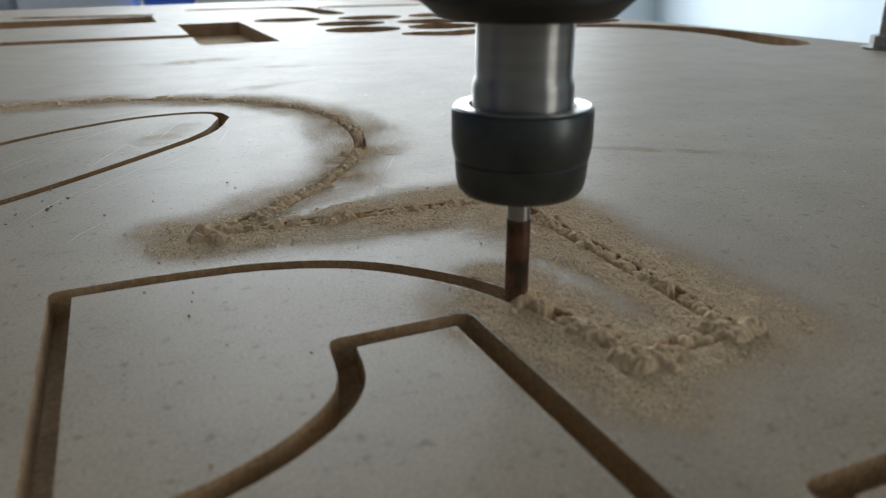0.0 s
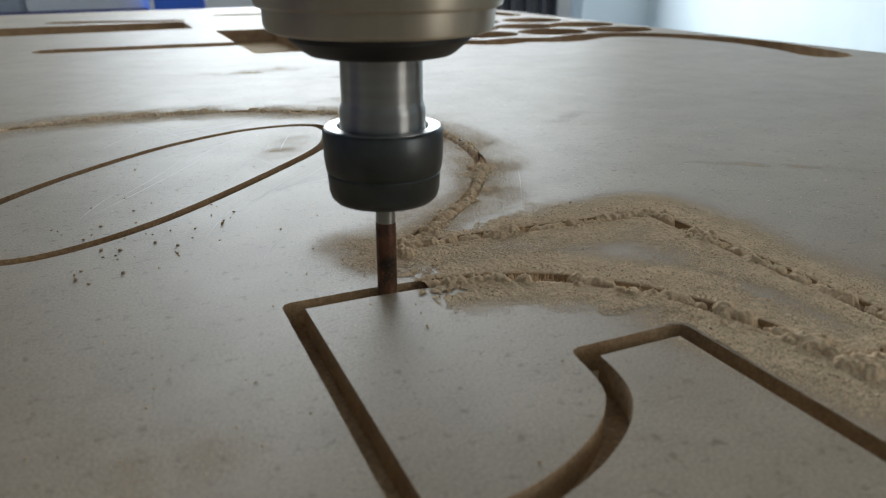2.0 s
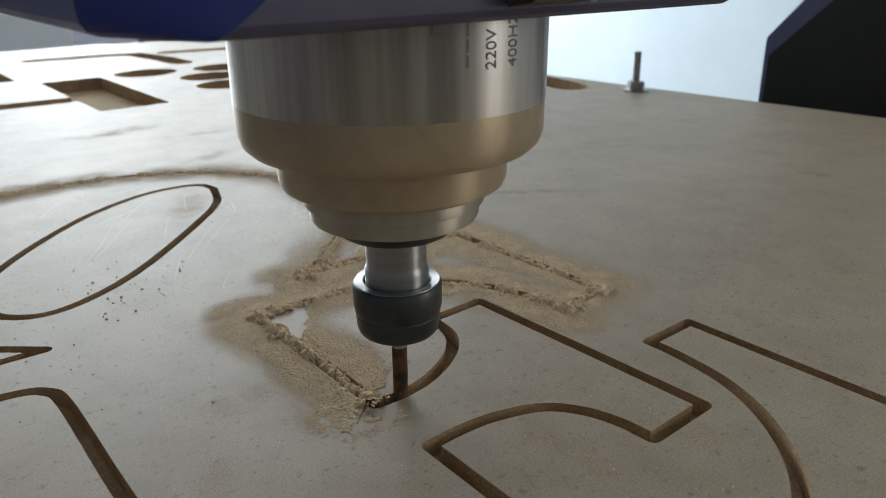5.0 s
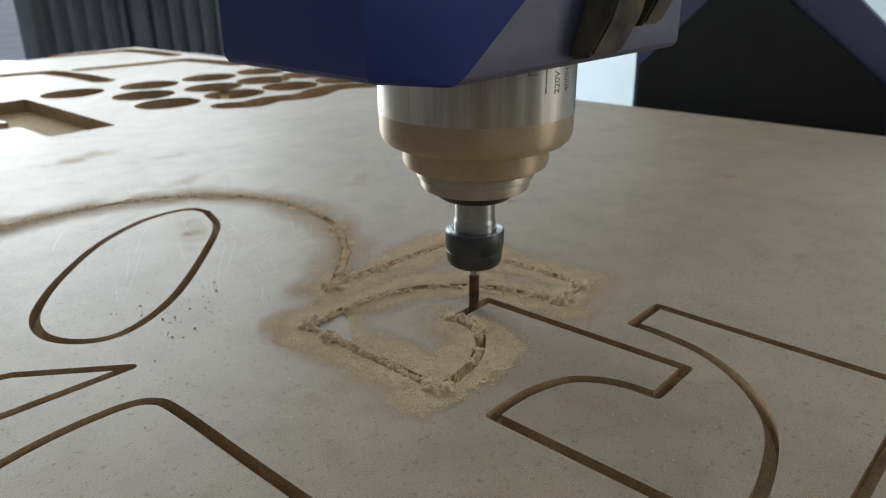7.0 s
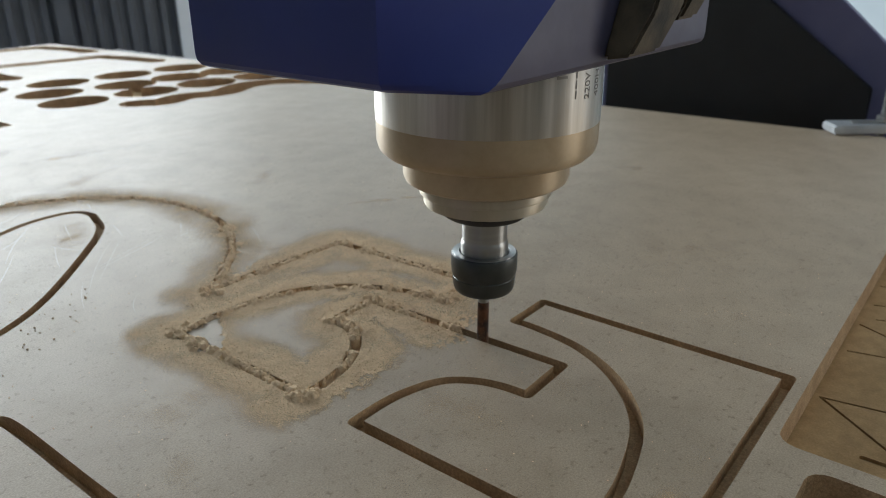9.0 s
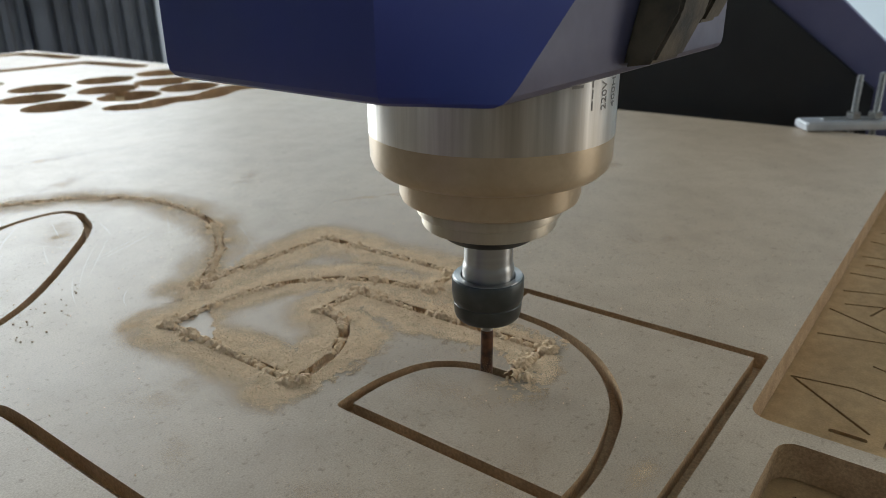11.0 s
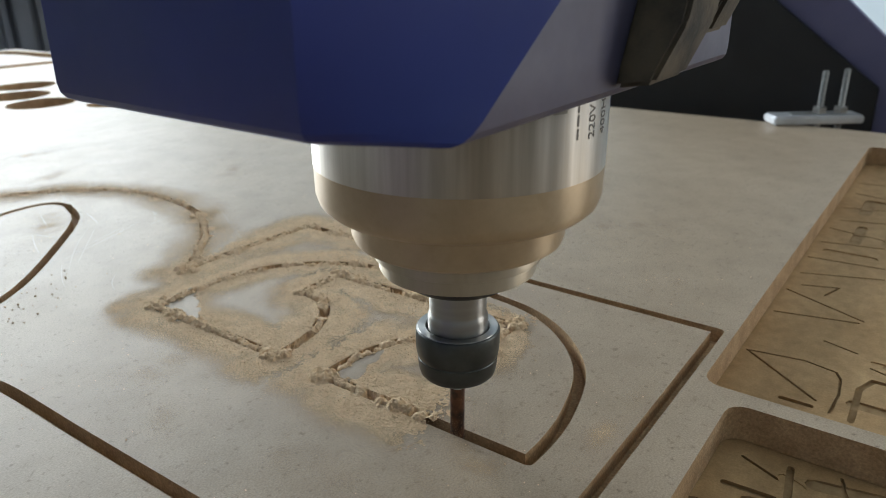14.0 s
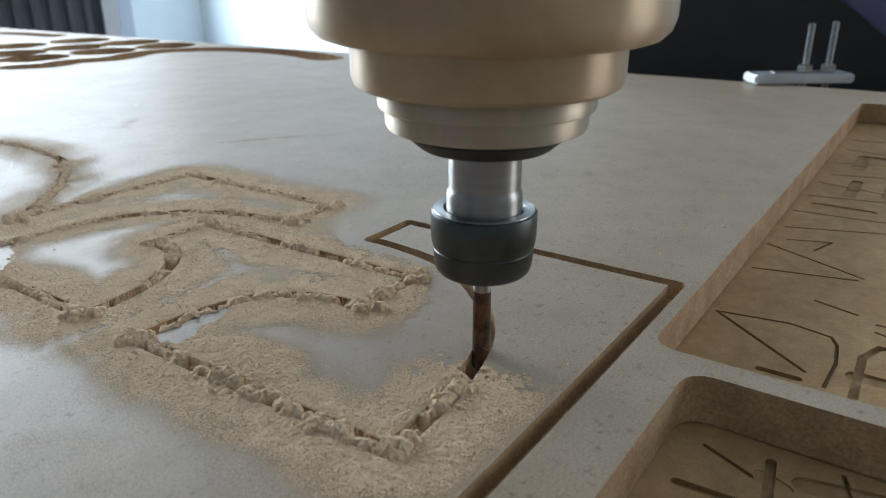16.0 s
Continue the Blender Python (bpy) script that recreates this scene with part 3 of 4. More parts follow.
part("lower_flange", lathe([(33 * M, 94.3 * M), (39.2 * M, 93.5 * M), (41.4 * M, 94.9 * M), (42.3 * M, 97.4 * M), (42.45 * M, 109.5 * M)]), DUSTED, head, "flange powdered with wood dust")
part("dusty_band", lathe([(42 * M, 108.3 * M), (47.5 * M, 107.6 * M), (51.2 * M, 108.8 * M), (53.9 * M, 111.4 * M), (55.1 * M, 115.2 * M), (55.3 * M, 126.1 * M)]), DUSTED, head, "lower body band coated in wood dust")
body = part("spindle_body", lathe([(55.3 * M, 126.1 * M), (55.45 * M, 126.4 * M), (55.45 * M, 240 * M)], 128), BODY_STEEL, head, "bright brushed steel spindle body, reflection streaks in its colour")


def lettering(text, angle, low, size):
    cu = bpy.data.curves.new("lettering", "FONT")
    cu.body, cu.size, cu.extrude, cu.align_y = text, size, 0.00006, "CENTER"
    ob = new("lettering", cu)
    me = bpy.data.meshes.new_from_object(ob.evaluated_get(bpy.context.evaluated_depsgraph_get()))
    bpy.data.objects.remove(ob)
    ob = new("lettering", me)
    me.materials.append(INK)
    ob.parent = body
    a = radians(angle)
    r = 0.05556
    across, out, up = Vector((-math.sin(a), math.cos(a), 0)), Vector((math.cos(a), math.sin(a), 0)), Vector((0, 0, 1))
    m = Matrix((up, -across, out)).transposed().to_4x4()
    m.translation = out * r + up * low
    ob.matrix_local = m
    return ob


lettering("220V", 267.6, 0.1405, 0.0056)
lettering("400HZ", 277.0, 0.1405, 0.0056)


def etched_bar(angle, z0, z1, w):
    """A thin mark on the body's curved face."""
    bm = bmesh.new()
    rr = 0.05555
    n = 4
    cols = [(rr * math.cos(a), rr * math.sin(a)) for a in np.linspace(radians(angle) - w / rr / 2, radians(angle) + w / rr / 2, n)]
    for (xa, ya), (xb, yb) in zip(cols, cols[1:]):
        bm.faces.new([bm.verts.new(p) for p in ((xa, ya, z0), (xb, yb, z0), (xb, yb, z1), (xa, ya, z1))])
    return part("etched_mark", bm, INK, body, flat=True)


etched_bar(247.2, 0.151, 0.161, 0.0011)
etched_bar(249.8, 0.151, 0.1521, 0.0058)
for z0, z1 in ((0.1415, 0.1452), (0.146, 0.1497), (0.1505, 0.1542), (0.1552, 0.159)):
    etched_bar(258.7, z0, z1, 0.0009)

# housing with a rolled corner: the corner's right edge leans outwards, the bottom edge is rounded
bm = bmesh.new()
rings = []
for z, inset in ((0.1545, 7.0), (0.1549, 4.0), (0.1561, 1.6), (0.158, 0.4), (0.161, 0.0), *((0.161 + 0.009 * k, 0.0) for k in range(1, 13)), (0.36, 0.0)):
    cx = min(-84 + (z * 1000 - 158) * 1.32, 60.0)
    cy = -62 - 0.06 * (z * 1000 - 158) if cx < 60 else -66.5
    pts = [(-108 + inset, 80 - inset), (-108 + inset, -20)]
    for u in np.linspace(0, 1, 15):
        pts.append((-108 + (cx + 108) * u + inset * (1 - u), -28 + (cy + 28) * u + inset * u))
    pts += [(107, -66.5 + inset), (107, 80 - inset)]
    rings.append([bm.verts.new((x * M, y * M, z)) for x, y in pts])
for lo, hi in zip(rings, rings[1:]):
    for k in range(len(lo)):
        bm.faces.new((lo[k], lo[(k + 1) % len(lo)], hi[(k + 1) % len(lo)], hi[k]))
bm.faces.new(rings[0][::-1])
bm.faces.new(rings[-1])
bmesh.ops.recalc_face_normals(bm, faces=bm.faces)
housing = part("housing", bm, BLUE, head, "blue powder-coated housing with a rolled corner, light and dust haze in its front's colour")
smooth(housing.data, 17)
# front and right faces take the paler blue with light painted in
housing.data.materials.append(LIT_FRONT_BLUE)
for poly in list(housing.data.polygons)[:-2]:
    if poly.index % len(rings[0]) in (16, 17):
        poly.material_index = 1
for x0, x1, z0 in ((-8, 22, 158.5), (38, 58, 170)):
    prof = [(-64, z0), (-76, z0 + 2), (-82, z0 + 20), (-86, 340), (-64, 340)]
    bm = prism([(y * M, z * M) for y, z in prof], "x", x0 * M, x1 * M, 0.0015)
    for v in bm.verts:
        v.co.x += 0.42 * (v.co.z - 0.157)
    part("dust_bracket", bm, DUSTY_BLACK, head, "black bracket furred with dust")
    # a ragged tuft of caked dust under the bracket
    bm = bmesh.new()
    bmesh.ops.create_icosphere(bm, subdivisions=3, radius=1.0)
    for v in bm.verts:
        v.co *= 0.75 + 0.5 * noise.noise(v.co * 2.3 + Vector((x0, 0, 0)))
        v.co = Vector(((x1 + 3 + v.co.x * 7) * M, (-68 + v.co.y * 4) * M, (z0 + 7 + v.co.z * 8) * M))
    part("caked_dust", bm, DUSTED, head, "caked tan dust under the bracket")

gantry = tagged(new("gantry"), "blue gantry with black side panel spanning the table", "gantry")
part("leg_plate", prism([(y * M, z * M) for y, z in ((-86, -300), (-86, 66), (62, 196), (62, 520), (230, 520), (230, 150), (308, 60), (308, -300))], "x", 0.662, 0.676, 0.001), SHEEN_BLUE, gantry)
part("side_panel", prism([(y * M, z * M) for y, z in ((-57, -260), (-57, 34), (88, 142), (120, 480), (190, 480), (196, 138), (296, 38), (296, -260))], "x", 0.650, 0.661, 0.001), BLACK_PAINT, gantry, "black side panel of the gantry")
part("leg_plate", box(-0.86, -0.846, -0.08, 0.30, -0.3, 0.52, 0.001), SHEEN_BLUE, gantry)
part("beam", box(-0.846, 0.650, 0.135, 0.27, 0.26, 0.46, 0.004), BLUE, gantry)

# ---- sawdust ----


def lattice(seed):
    return np.random.RandomState(seed).rand(256, 256)


LATTICES = [lattice(k) for k in range(6)]


def value_noise(x, y, scale, seed):
    g = LATTICES[seed]
    x, y = x / scale + 37.3, y / scale + 91.7
    i, j = np.floor(x).astype(int), np.floor(y).astype(int)
    u, v = x - i, y - j
    u, v = u * u * (3 - 2 * u), v * v * (3 - 2 * v)
    a, b, c, d = g[i % 256, j % 256], g[(i + 1) % 256, j % 256], g[i % 256, (j + 1) % 256], g[(i + 1) % 256, (j + 1) % 256]
    return (a * (1 - u) + b * u) * (1 - v) + (c * (1 - u) + d * u) * v


def course(pieces):
    pts = [np.array(pieces[0][0])]
    for piece in pieces:
        for q in piece:
            if np.linalg.norm(np.array(q) - pts[-1]) > 1e-6:
                pts.append(np.array(q))
    p = np.array(pts) * 2.0
    s = np.r_[0, np.cumsum(np.linalg.norm(np.diff(p, axis=0), axis=1))]
    n = int(s[-1] / 1.0)
    u = np.linspace(0, s[-1], n)
    return np.c_[np.interp(u, s, p[:, 0]), np.interp(u, s, p[:, 1])], u


CELL = 0.42
CLEAN = [((-99, 66), (-82, 65.5), (-88, 55), (-99, 40)), ((-99, -5), (-76, -9), (-80, -12), (-96, -15))]
REACH = 42.0


def dust_height(x, y, d, lump):
    """The height of the loose dust in mm at x, y (mm), d mm from the cutter's line; lump is the heap thrown up there."""
    single = np.random.RandomState(17).rand(*x.shape)
    big = value_noise(x, y, 9.0, 0)
    mid = value_noise(x, y, 3.1, 1)
    fine = value_noise(x, y, 1.5, 2)
    grain = value_noise(x, y, 0.8, 3)
    wide = value_noise(x, y, 24.0, 4)
    patch = value_noise(x, y, 13.0, 5)
    soft = np.clip((REACH - d) / 22.0, 0, 1)
    cover = np.clip(np.exp(-d / (13.0 + 30.0 * wide)) * (0.62 + 0.34 * patch + 0.36 * big) + 0.1 * np.exp(-(d / 30.0) ** 2), 0, 1) * soft * soft * (3 - 2 * soft)
    film = 0.02 + np.maximum(0, np.clip(cover - 0.16, 0, 1) * (0.12 + (grain - 0.5) * 0.45 + (fine - 0.5) * 0.3 + 0.62 * single ** 2))
    slot = -5.6 + 3.0 * big + 1.4 * mid
    h = np.where(d < 3.2, slot, film)
    heap = lump + ((mid - 0.5) * 0.6 + (fine - 0.5) * 0.9 + (grain - 0.5) * 0.7 + (single - 0.5) * 0.4) * np.clip(lump, 0, 1) - 0.1 - 0.55 * (d < 3.3)
    heaped = (lump > 0.05) & (heap > h)
    return np.where(heaped, heap, h), np.where(heaped | (d < 3.2), 1.0, cover)


def lumps(line_mm, along, seed):
    """Crumbs and heaps along a course: place and radius."""
    rng = np.random.RandomState(seed)
    out = []
    s = 0.0
    while s < along[-1]:
        k = min(len(along) - 1, int(np.searchsorted(along, s)))
        t = line_mm[min(k + 1, len(along) - 1)] - line_mm[max(k - 1, 0)]
        t = t / (np.linalg.norm(t) + 1e-9)
        side = np.array((-t[1], t[0]))
        gap = value_noise(np.array([s]), np.array([seed * 7.0]), 14.0, 3)[0]
        if gap > 0.3:
            r = rng.uniform(3.4, 4.8) if rng.rand() < 0.22 else rng.uniform(2.2, 3.5)
            bead = line_mm[k] + side * rng.normal(0.2, 0.8)
            for w in np.linspace(-1, 1, rng.randint(2, 5)) * rng.uniform(0.4, 1.0) * r:
                out.append((*(bead + t * w + side * rng.normal(0, 0.5)), r * rng.uniform(0.7, 1.0), rng.uniform(0.58, 0.82)))
            for _ in range(rng.randint(4, 8)):
                out.append((*(bead + rng.normal(0, 0.65, 2) * r), r * rng.uniform(0.25, 0.5), rng.uniform(0.6, 1.0)))
        for _ in range(2):
            out.append((*(line_mm[k] + side * rng.normal(0, 4.2) + t * rng.normal(0, 2)), rng.uniform(0.35, 0.8), rng.uniform(0.6, 1.0)))
        s += rng.uniform(5.0, 9.5)
    for k in range(2, len(line_mm) - 2):
        a, c = line_mm[k] - line_mm[k - 2], line_mm[k + 2] - line_mm[k]
        if a @ c < 0.6 * np.linalg.norm(a) * np.linalg.norm(c) and rng.rand() < 0.8:
            out += [(*(line_mm[k] + rng.normal(0, 3.0, 2)), rng.uniform(2.2, 4.0), rng.uniform(0.65, 0.9)) for _ in range(6)]
    return out


def course_points(pieces):
    return np.concatenate([course([piece])[0] for piece in pieces])


def dust_field(line_mm, along, seed, others, worn=0.0):
    """Grid cells near a course, with the way along it of the nearest point."""
    x0, y0 = line_mm.min(0) - REACH
    x1, y1 = line_mm.max(0) + REACH
    gx = np.arange(math.floor(x0 / CELL), math.ceil(x1 / CELL) + 1)
    gy = np.arange(math.floor(y0 / CELL), math.ceil(y1 / CELL) + 1)
    d = np.full((len(gx), len(gy)), 1e9)
    s = np.zeros_like(d)
    lump = np.zeros_like(d)
    near = d.copy()
    X, Y = np.meshgrid(gx * CELL, gy * CELL, indexing="ij")
    WX = X + (value_noise(X, Y, 7.0, 0) + value_noise(X, Y, 2.2, 3) - 1.0) * 9
    WY = Y + (value_noise(X, Y, 7.0, 2) + value_noise(X, Y, 2.2, 1) - 1.0) * 9

    def window(px, py, far):
        reach = int(far / CELL) + 2
        i, j = int(round(px / CELL)) - gx[0], int(round(py / CELL)) - gy[0]
        i0, i1, j0, j1 = max(0, i - reach), i + reach + 1, max(0, j - reach), j + reach + 1
        return (slice(i0, i1), slice(j0, j1)), np.hypot(gx[i0:i1, None] * CELL - px, gy[None, j0:j1] * CELL - py)

    for (px, py), u in zip(line_mm, along):
        w, dd = window(px, py, REACH)
        d[w] = np.minimum(d[w], dd)
        loose = np.hypot(WX[w] - px, WY[w] - py)
        better = loose < near[w]
        near[w] = np.where(better, loose, near[w])
        s[w] = np.where(better, u, s[w])
    # the film thins out towards cuts that come much later
    other = np.full_like(d, 1e9)
    for (px, py), u in zip(line_mm[::2], along[::2]):
        w, dd = window(px, py, REACH)
        other[w] = np.minimum(other[w], np.where(u > s[w] + 70, dd, 1e9))
    fade = np.clip((other - near) / 14.0, 0, 1)
    frayed = 0.7 + 0.3 * value_noise(X, Y, 2.4, 3) + 0.25 * value_noise(X, Y, 1.1, 0)
    for px, py, r, tall in lumps(line_mm, along, seed):
        w, dd = window(px, py, r * 1.3)
        dd = dd * frayed[w]
        lump[w] = np.maximum(lump[w], tall * r * np.maximum(0, 1 - (dd / r) ** 2) ** 0.7)
    jx = (value_noise(X, Y, 0.7, 4) - 0.5) * 0.4
    jy = (value_noise(X, Y, 0.7, 5) - 0.5) * 0.4
    h, cover = dust_height(X, Y, d, lump)
    cover = np.where(cover < 1, cover * (0.55 + 0.45 * fade * fade * (3 - 2 * fade)), cover)
    # the oldest cut has lost most of its loose film
    if worn:
        faded = 0.82 - 0.34 * np.clip((worn - s) / 50, 0, 1)
        cover = np.where(cover < 1, cover * faded, cover)
    # corners that the nut's draught keeps clean
    for tri in CLEAN:
        q = np.c_[(X + (value_noise(X, Y, 3.0, 4) - 0.5) * 5).ravel(), (Y + (value_noise(X, Y, 3.0, 5) - 0.5) * 5).ravel()]
        swept = inside(q, np.array(tri) * 2.0).reshape(X.shape) & (d > 3.3) & (lump < 0.05)
        cover = np.where(swept, 0.0, cover)
    # the other cuts stay open
    for px, py in course_points(others):
        w, dd = window(px, py, 3.7)
        if dd.size:
            cover[w] = np.where((dd < 3.7) & (d[w] > 3.4), 0.0, cover[w])
    ragged = (value_noise(X, Y, 5.0, 1) + value_noise(X, Y, 1.6, 2) - 1.0) * 16 * np.clip((d - 2) / 8, 0, 1)
    return X + jx, Y + jy, h, d, s + ragged, cover


GRAIN_RNG = np.random.RandomState(11)


def dust_mesh(name, field, mask):
    X, Y, h, d, s, cover = field
    quad = mask[:-1, :-1] & (cover[:-1, :-1] > 0.03)
    i, j = np.nonzero(quad)
    if not len(i):
        return None
    idx = np.full(X.shape, -1)
    corner = np.stack([np.c_[i, j], np.c_[i + 1, j], np.c_[i + 1, j + 1], np.c_[i, j + 1]], 1)
    flatc = corner.reshape(-1, 2)
    used = np.zeros(X.shape, bool)
    used[flatc[:, 0], flatc[:, 1]] = True
    idx[used] = np.arange(used.sum())
    pts = np.c_[X[used], Y[used], h[used]] * 0.001
    faces = idx[corner[..., 0], corner[..., 1]]
    gi, gj = np.nonzero(mask & (d > 3.6) & (cover > 0.02) & (GRAIN_RNG.rand(*X.shape) < 0.04 * np.clip(cover - 0.22, 0, 1)))
    r = GRAIN_RNG.uniform(0.15, 0.45, len(gi))
    centre = np.c_[X[gi, gj], Y[gi, gj], np.maximum(h[gi, gj], 0) + r * 0.35]
    octa = np.array([(1, 0, 0), (0, 1, 0), (-1, 0, 0), (0, -1, 0), (0, 0, 1), (0, 0, -1)], float)
    tris = np.array([(0, 1, 4), (1, 2, 4), (2, 3, 4), (3, 0, 4), (1, 0, 5), (2, 1, 5), (3, 2, 5), (0, 3, 5)])
    gp = (centre[:, None] + octa * r[:, None, None] * GRAIN_RNG.uniform(0.5, 1.3, (len(gi), 6, 1))).reshape(-1, 3) * 0.001
    gf = (tris[None] + (len(pts) + 6 * np.arange(len(gi)))[:, None, None]).reshape(-1, 3)
    me = bpy.data.meshes.new(name)
    me.from_pydata(np.concatenate([pts, gp]).tolist(), [], faces.tolist() + gf.tolist())
    thickness = me.attributes.new("cover", "FLOAT", "POINT")
    thickness.data.foreach_set("value", np.r_[cover[used], np.ones(len(gp))])
    me.materials.append(DUST)
    me.shade_smooth()
    return new(name, me)


old_line, old_s = course([BIG_ARC[::-1], FLAG[::-1], TOP_ARC[:29]])
run_line, run_s = course([TOP_ARC, SIDE_P, HOOK, STEP_P, STEM, STEP_Q, BELLY, SIDE_Q, BOWL])

# where the cutter stands: seconds and place, in the sheet's units
STOPS = [(0.0, (-38.9, 36.2)), (0.5, (-45.1, 47.0)), (1.0, (-55.8, 56.8)), (1.5, (-68.4, 62.0)), (2.0, (-81.7, 63.6)), (2.5, (-94.6, 63.9)),
         (2.62, (-97, 63.2)), (3.0, (-97, 54.2)), (3.5, (-97, 41.4)), (4.0, (-97, 28.8)), (4.5, (-97, 15.6)), (4.7, (-97, 11.2)), (5.0, (-90.9, 10.7)), (5.2, (-86.2, 11.1)),
         (5.7, (-75, 15.2)), (6.2, (-66.5, 23.6)), (6.6, (-64.4, 33.2)), (6.9, (-58, 33.6)), (7.3, (-48.8, 33.6)), (7.5, (-48.1, 30.6)), (8.0, (-47.8, 17.8)),
         (8.5, (-47.4, 4.9)), (9.0, (-47.1, -8.1)), (9.5, (-46.7, -21.2)), (9.95, (-46.4, -32.6)), (10.2, (-51, -33)), (10.7, (-62.8, -33)), (11.0, (-64.2, -26)),
         (11.4, (-69, -15)), (11.8, (-79.8, -8.8)), (12.0, (-85.2, -7.6)), (12.42, (-97, -7.2)), (12.5, (-97.3, -8.6)), (13.0, (-97.4, -21.2)), (13.5, (-97.4, -34.6)),
         (14.0, (-97.5, -48.2)), (14.5, (-97.6, -61.7)), (14.68, (-97.4, -66.2)), (15.0, (-90.8, -66.4)), (15.5, (-78, -65.2)), (16.0, (-65.0, -61.9))]


RUN = [TOP_ARC, SIDE_P, HOOK, STEP_P, STEM, STEP_Q, BELLY, SIDE_Q, BOWL]
old = dust_field(old_line, old_s, 1, RUN[1:] + [TOP_ARC[29:], OVAL, FRAME, SPIKE, SHOULDER], course([BIG_ARC])[1][-1])
run = dust_field(run_line, run_s, 2, [FLAG, BIG_ARC, FRAME, OVAL, SPIKE, SHOULDER])
# what lies on both courses belongs to the older dust alone
heap = tagged(dust_mesh("sawdust", old, old[3] < REACH), "tan sawdust heaped along the older cuts", "sawdust", kind="stuff")


def smudge(x, y, rx, ry, angle, strength, seed):
    """A thin patch of dust on the sheet, in mm."""
    n, m = max(6, int(2.6 * rx / 1.6)), max(6, int(2.6 * ry / 1.6))
    u, v = np.meshgrid(np.linspace(-1.3, 1.3, n), np.linspace(-1.3, 1.3, m), indexing="ij")
    ca, sa = math.cos(radians(angle)), math.sin(radians(angle))
    X, Y = x + u * rx * ca - v * ry * sa, y + u * rx * sa + v * ry * ca
    worn = 0.35 + 1.3 * value_noise(X + seed * 50, Y, 9.0, 2) * value_noise(X, Y + seed * 30, 22.0, 1) * 2
    cover = np.clip(np.exp(-1.9 * (u * u + v * v)) * strength * 0.55 * worn - 0.03, 0, 1)
    cover[0], cover[-1], cover[:, 0], cover[:, -1] = 0, 0, 0, 0
    k = np.arange(n * m).reshape(n, m)
    faces = np.stack([k[:-1, :-1], k[1:, :-1], k[1:, 1:], k[:-1, 1:]], -1).reshape(-1, 4)
    mid = np.c_[X.ravel(), Y.ravel()] * 0.001
    clear = np.min([stroke_distance(mid, np.array(scaled(g))) for g in GROOVES], axis=0) > 0.0036
    faces = faces[clear[faces].all(1)]
    me = bpy.data.meshes.new("dust_smudge")
    me.from_pydata(np.c_[X.ravel(), Y.ravel(), np.full(n * m, 0.018)].dot(0.001).tolist(), [], faces.tolist())
    me.materials.append(DUST)
    me.attributes.new("cover", "FLOAT", "POINT").data.foreach_set("value", cover.ravel())
    return tagged(new("dust_smudge", me), "faint tan smear of sawdust on the sheet", "sawdust", kind="stuff")


for k, args in enumerate(((265, 70, 34, 16, -50, 0.5), (60, 190, 46, 7, -35, 0.55), (-95, 640, 80, 26, 10, 0.6), (-60, 470, 60, 16, 20, 0.55), (-150, 330, 50, 22, 60, 0.4), (30, 330, 60, 20, 40, 0.4), (-20, 560, 90, 14, -12, 0.5), (-240, 60, 42, 30, 70, 0.42),
                          (-262, 20, 30, 24, 0, 0.34), (-150, -40, 60, 40, 40, 0.36), (-105, -60, 44, 34, 0, 0.4), (-215, -110, 46, 34, 20, 0.36), (-150, -150, 50, 12, 0, 0.4),
                          (20, 40, 60, 40, 0, 0.24), (90, -60, 90, 50, -20, 0.22), (-60, 130, 40, 24, 40, 0.28), (150, 90, 60, 30, 10, 0.25), (-250, -60, 60, 40, 0, 0.3), (10, -110, 50, 36, 0, 0.28))):
    smudge(*args, k)

# shallow pale scratches across the sheet
scratch_rng = np.random.RandomState(21)
for k in range(40):
    x, y, a = scratch_rng.uniform(-260, -70), scratch_rng.uniform(170, 440), radians(scratch_rng.choice([58, 64, 70, 20, 112]) + scratch_rng.normal(0, 7))
    n, long = 14, scratch_rng.uniform(20, 110)
    bend = scratch_rng.normal(0, 0.12)
    bm = bmesh.new()
    rows = []
    for u in np.linspace(0, 1, n):
        q = a + bend * u
        px, py = x + long * u * math.cos(q), y + long * u * math.sin(q)
        w = 0.2 * math.sin(math.pi * min(0.98, u + 0.02)) + 0.04
        rows.append([bm.verts.new(((px - w * math.sin(q)) * M, (py + w * math.cos(q)) * M, 0.00003)), bm.verts.new(((px + w * math.sin(q)) * M, (py - w * math.cos(q)) * M, 0.00003))])
    gap = np.min([stroke_distance(np.array([r0[0].co[:2]]), np.array(scaled(g)))[0] for r0 in rows for g in (OVAL, BIG_ARC)])
    for p, q in zip(rows, rows[1:]):
        bm.faces.new((p[0], p[1], q[1], q[0]))
    if gap > 0.0036:
        part("scratch", bm, SCRATCH, sheet, flat=True)
    else:
        bm.free()


def way_at(place):
    q = np.array(place) * 2.0
    return run_s[np.argmin(np.hypot(*(run_line - q).T))]


stop_t = np.array([t for t, _ in STOPS])
stop_s = np.maximum.accumulate(np.array([way_at(p) for _, p in STOPS]))
STEP = 0.25
ridges = []
t = 0.0
while t < 16.0 - 0.3:
    a, b = np.interp([t, t + STEP], stop_t, stop_s) - 2
    ob = dust_mesh("sawdust_ridge", run, (run[4] >= a) & (run[4] < b) & (run[3] < REACH))
    if ob:
        ridges.append((t + STEP, ob))
        tagged(ob, "tan sawdust thrown up along the fresh cut", "sawdust", "sawdust along the fresh cut", "stuff")
    t += STEP


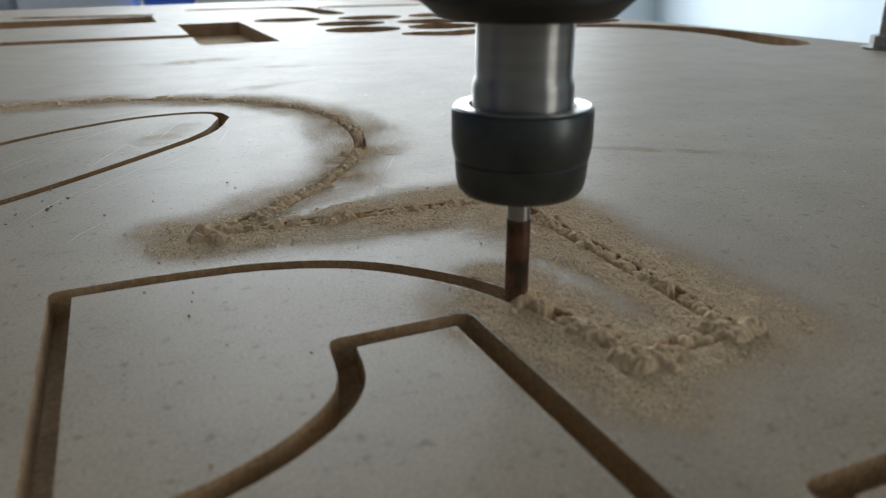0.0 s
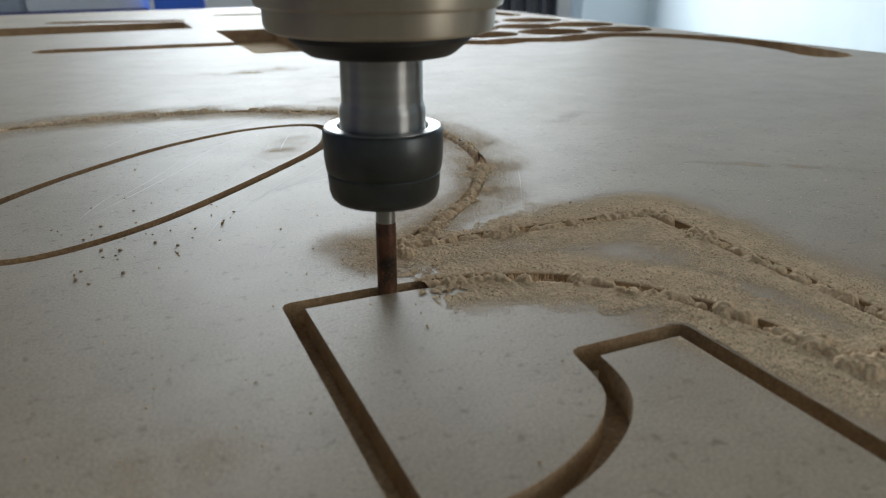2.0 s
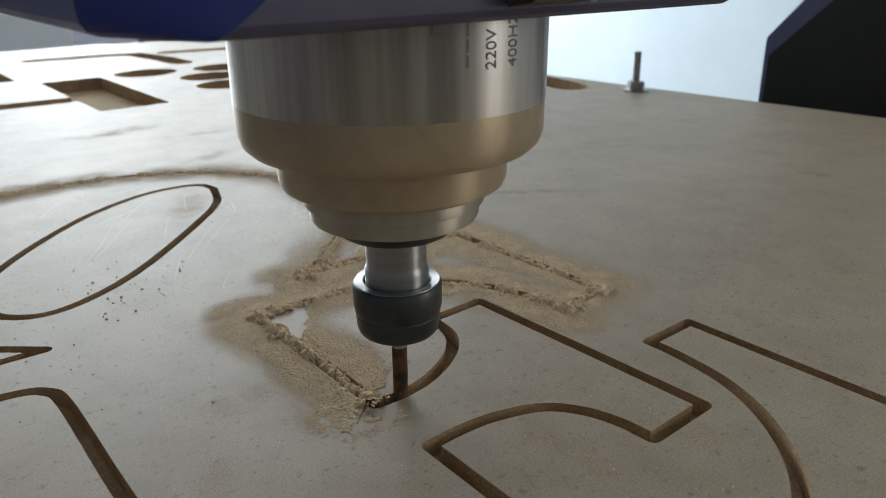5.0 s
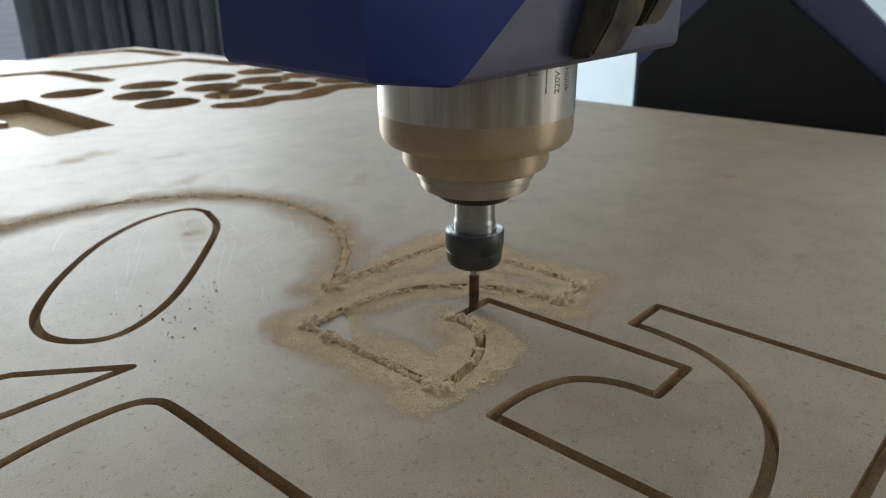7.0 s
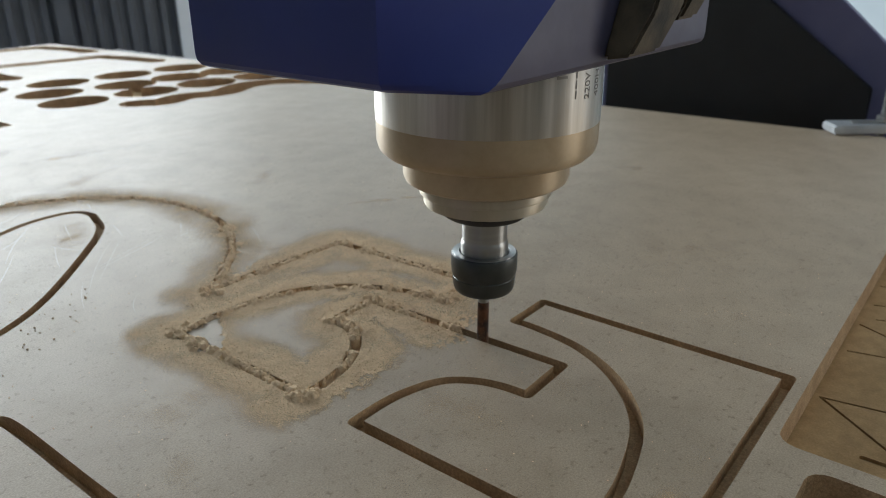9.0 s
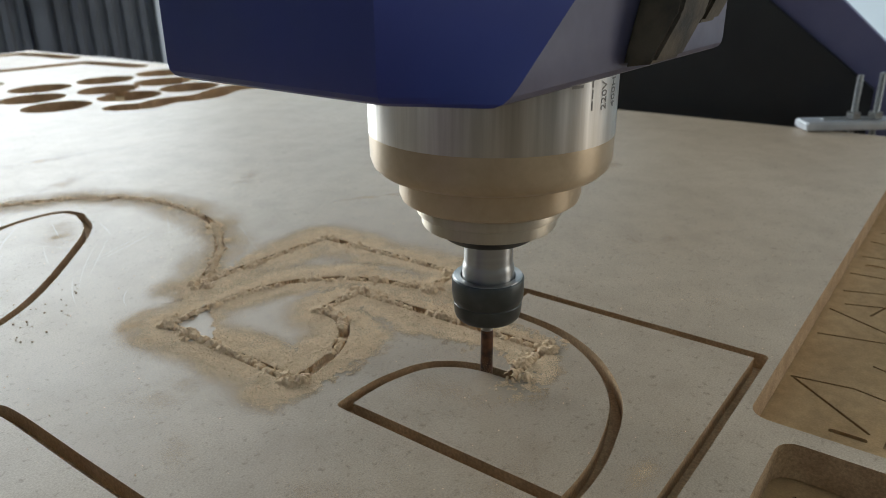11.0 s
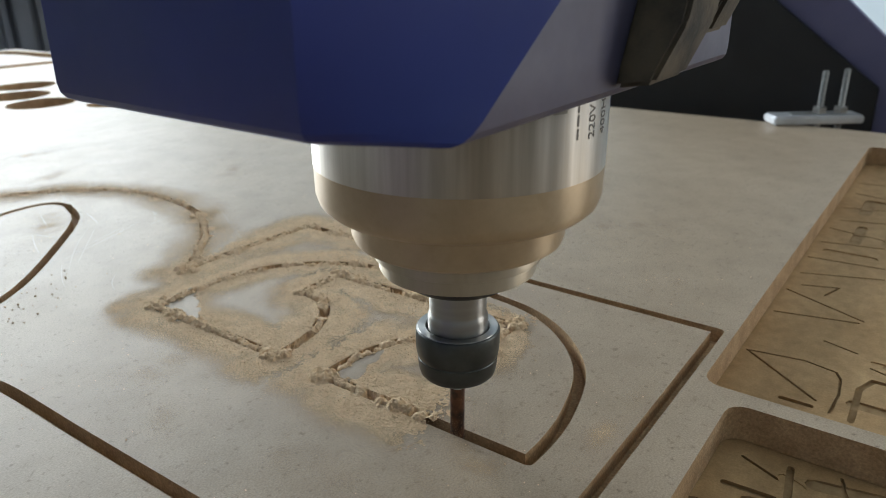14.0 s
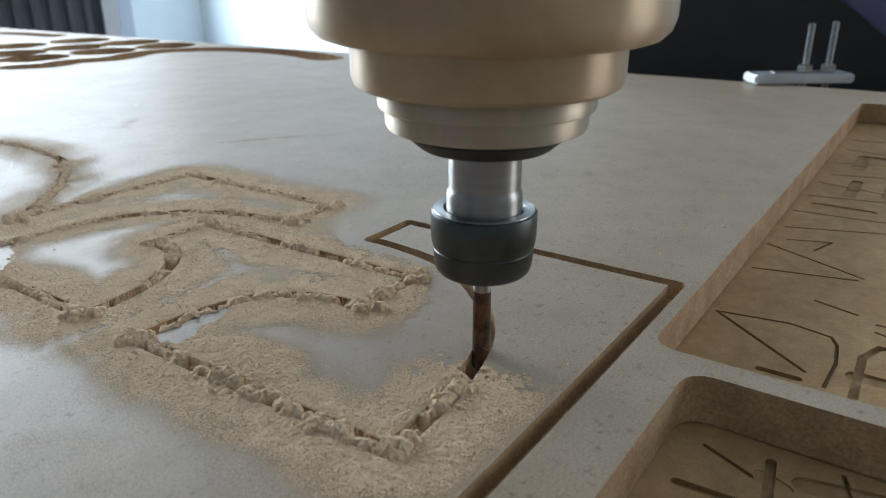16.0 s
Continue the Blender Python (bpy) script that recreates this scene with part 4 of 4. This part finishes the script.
def crumbs(name, places, sizes, mat, seed):
    """Small uneven crumbs in one mesh."""
    rng = np.random.RandomState(seed)
    shape = bmesh.new()
    bmesh.ops.create_icosphere(shape, subdivisions=1, radius=1.0)
    base = np.array([v.co[:] for v in shape.verts])
    tris = np.array([[v.index for v in fc.verts] for fc in shape.faces])
    shape.free()
    pts, faces = [], []
    for n, (p, r) in enumerate(zip(places, sizes)):
        q = base * rng.uniform(0.55, 1.25, (len(base), 1)) * np.array((1, rng.uniform(0.6, 1), rng.uniform(0.45, 0.9))) * r
        a = rng.uniform(0, 6.28)
        q = np.c_[q[:, 0] * math.cos(a) - q[:, 1] * math.sin(a), q[:, 0] * math.sin(a) + q[:, 1] * math.cos(a), q[:, 2]]
        pts.append(q + p)
        faces.append(tris + n * len(base))
    me = bpy.data.meshes.new(name)
    me.from_pydata(np.concatenate(pts).tolist(), [], np.concatenate(faces).tolist())
    me.materials.append(mat)
    return new(name, me)


rng = np.random.RandomState(5)
n = 620
xy = np.c_[rng.uniform(-0.32, 0.12, n), rng.uniform(-0.17, 0.42, n)]
far_from_cut = np.min([stroke_distance(xy, np.array(scaled(g))) for g in GROOVES], axis=0) > 0.0042
xy = xy[far_from_cut]
r = rng.uniform(0.00018, 0.0005, len(xy))
tagged(crumbs("wood_specks", np.c_[xy, r * 0.3], r, LOOSE, 6), "pale wood specks strewn over the sheet", "sawdust", kind="stuff")
n = 46
xy = np.c_[rng.normal(-0.235, 0.03, n), rng.normal(0.222, 0.022, n)]
xy = xy[stroke_distance(xy, np.array(scaled(OVAL))) > 0.0045]
r = rng.uniform(0.0004, 0.0009, len(xy))
tagged(crumbs("dark_crumbs", np.c_[xy, r * 0.35], r, MDF_CUT, 7), "dark brown wood crumbs beside the oval groove", "sawdust", kind="stuff")
n = 6000
a, w, z = rng.uniform(0, 6.28, n), np.abs(rng.normal(0, 0.010, n)) + 0.0042, np.abs(rng.normal(0, 0.006, n)) + 0.0003
puff = tagged(crumbs("flying_dust", np.c_[w * np.cos(a), w * np.sin(a), z], rng.uniform(0.00003, 0.00008, n), LOOSE, 8), "fine wood dust flying round the router bit", "sawdust", kind="stuff")


def motions():
    walk(puff, [(t, pose(x * U, y * U, 0, 0, 0, t * 60)) for t, (x, y) in STOPS])
    walk(head, [(t, pose(x * U, y * U, 0, 0.21, 0.45)) for t, (x, y) in STOPS])
    walk(gantry, [(t, pose(0, y * U, 0)) for t, (x, y) in STOPS])
    for t, ob in ridges:
        walk(ob, [(0.0, pose(0, 0, -0.0165)), (max(0.05, t - 0.05), pose(0, 0, -0.0165)), (t + 0.25, pose(0, 0, 0)), (16.0, pose(0, 0, 0))])


motions()
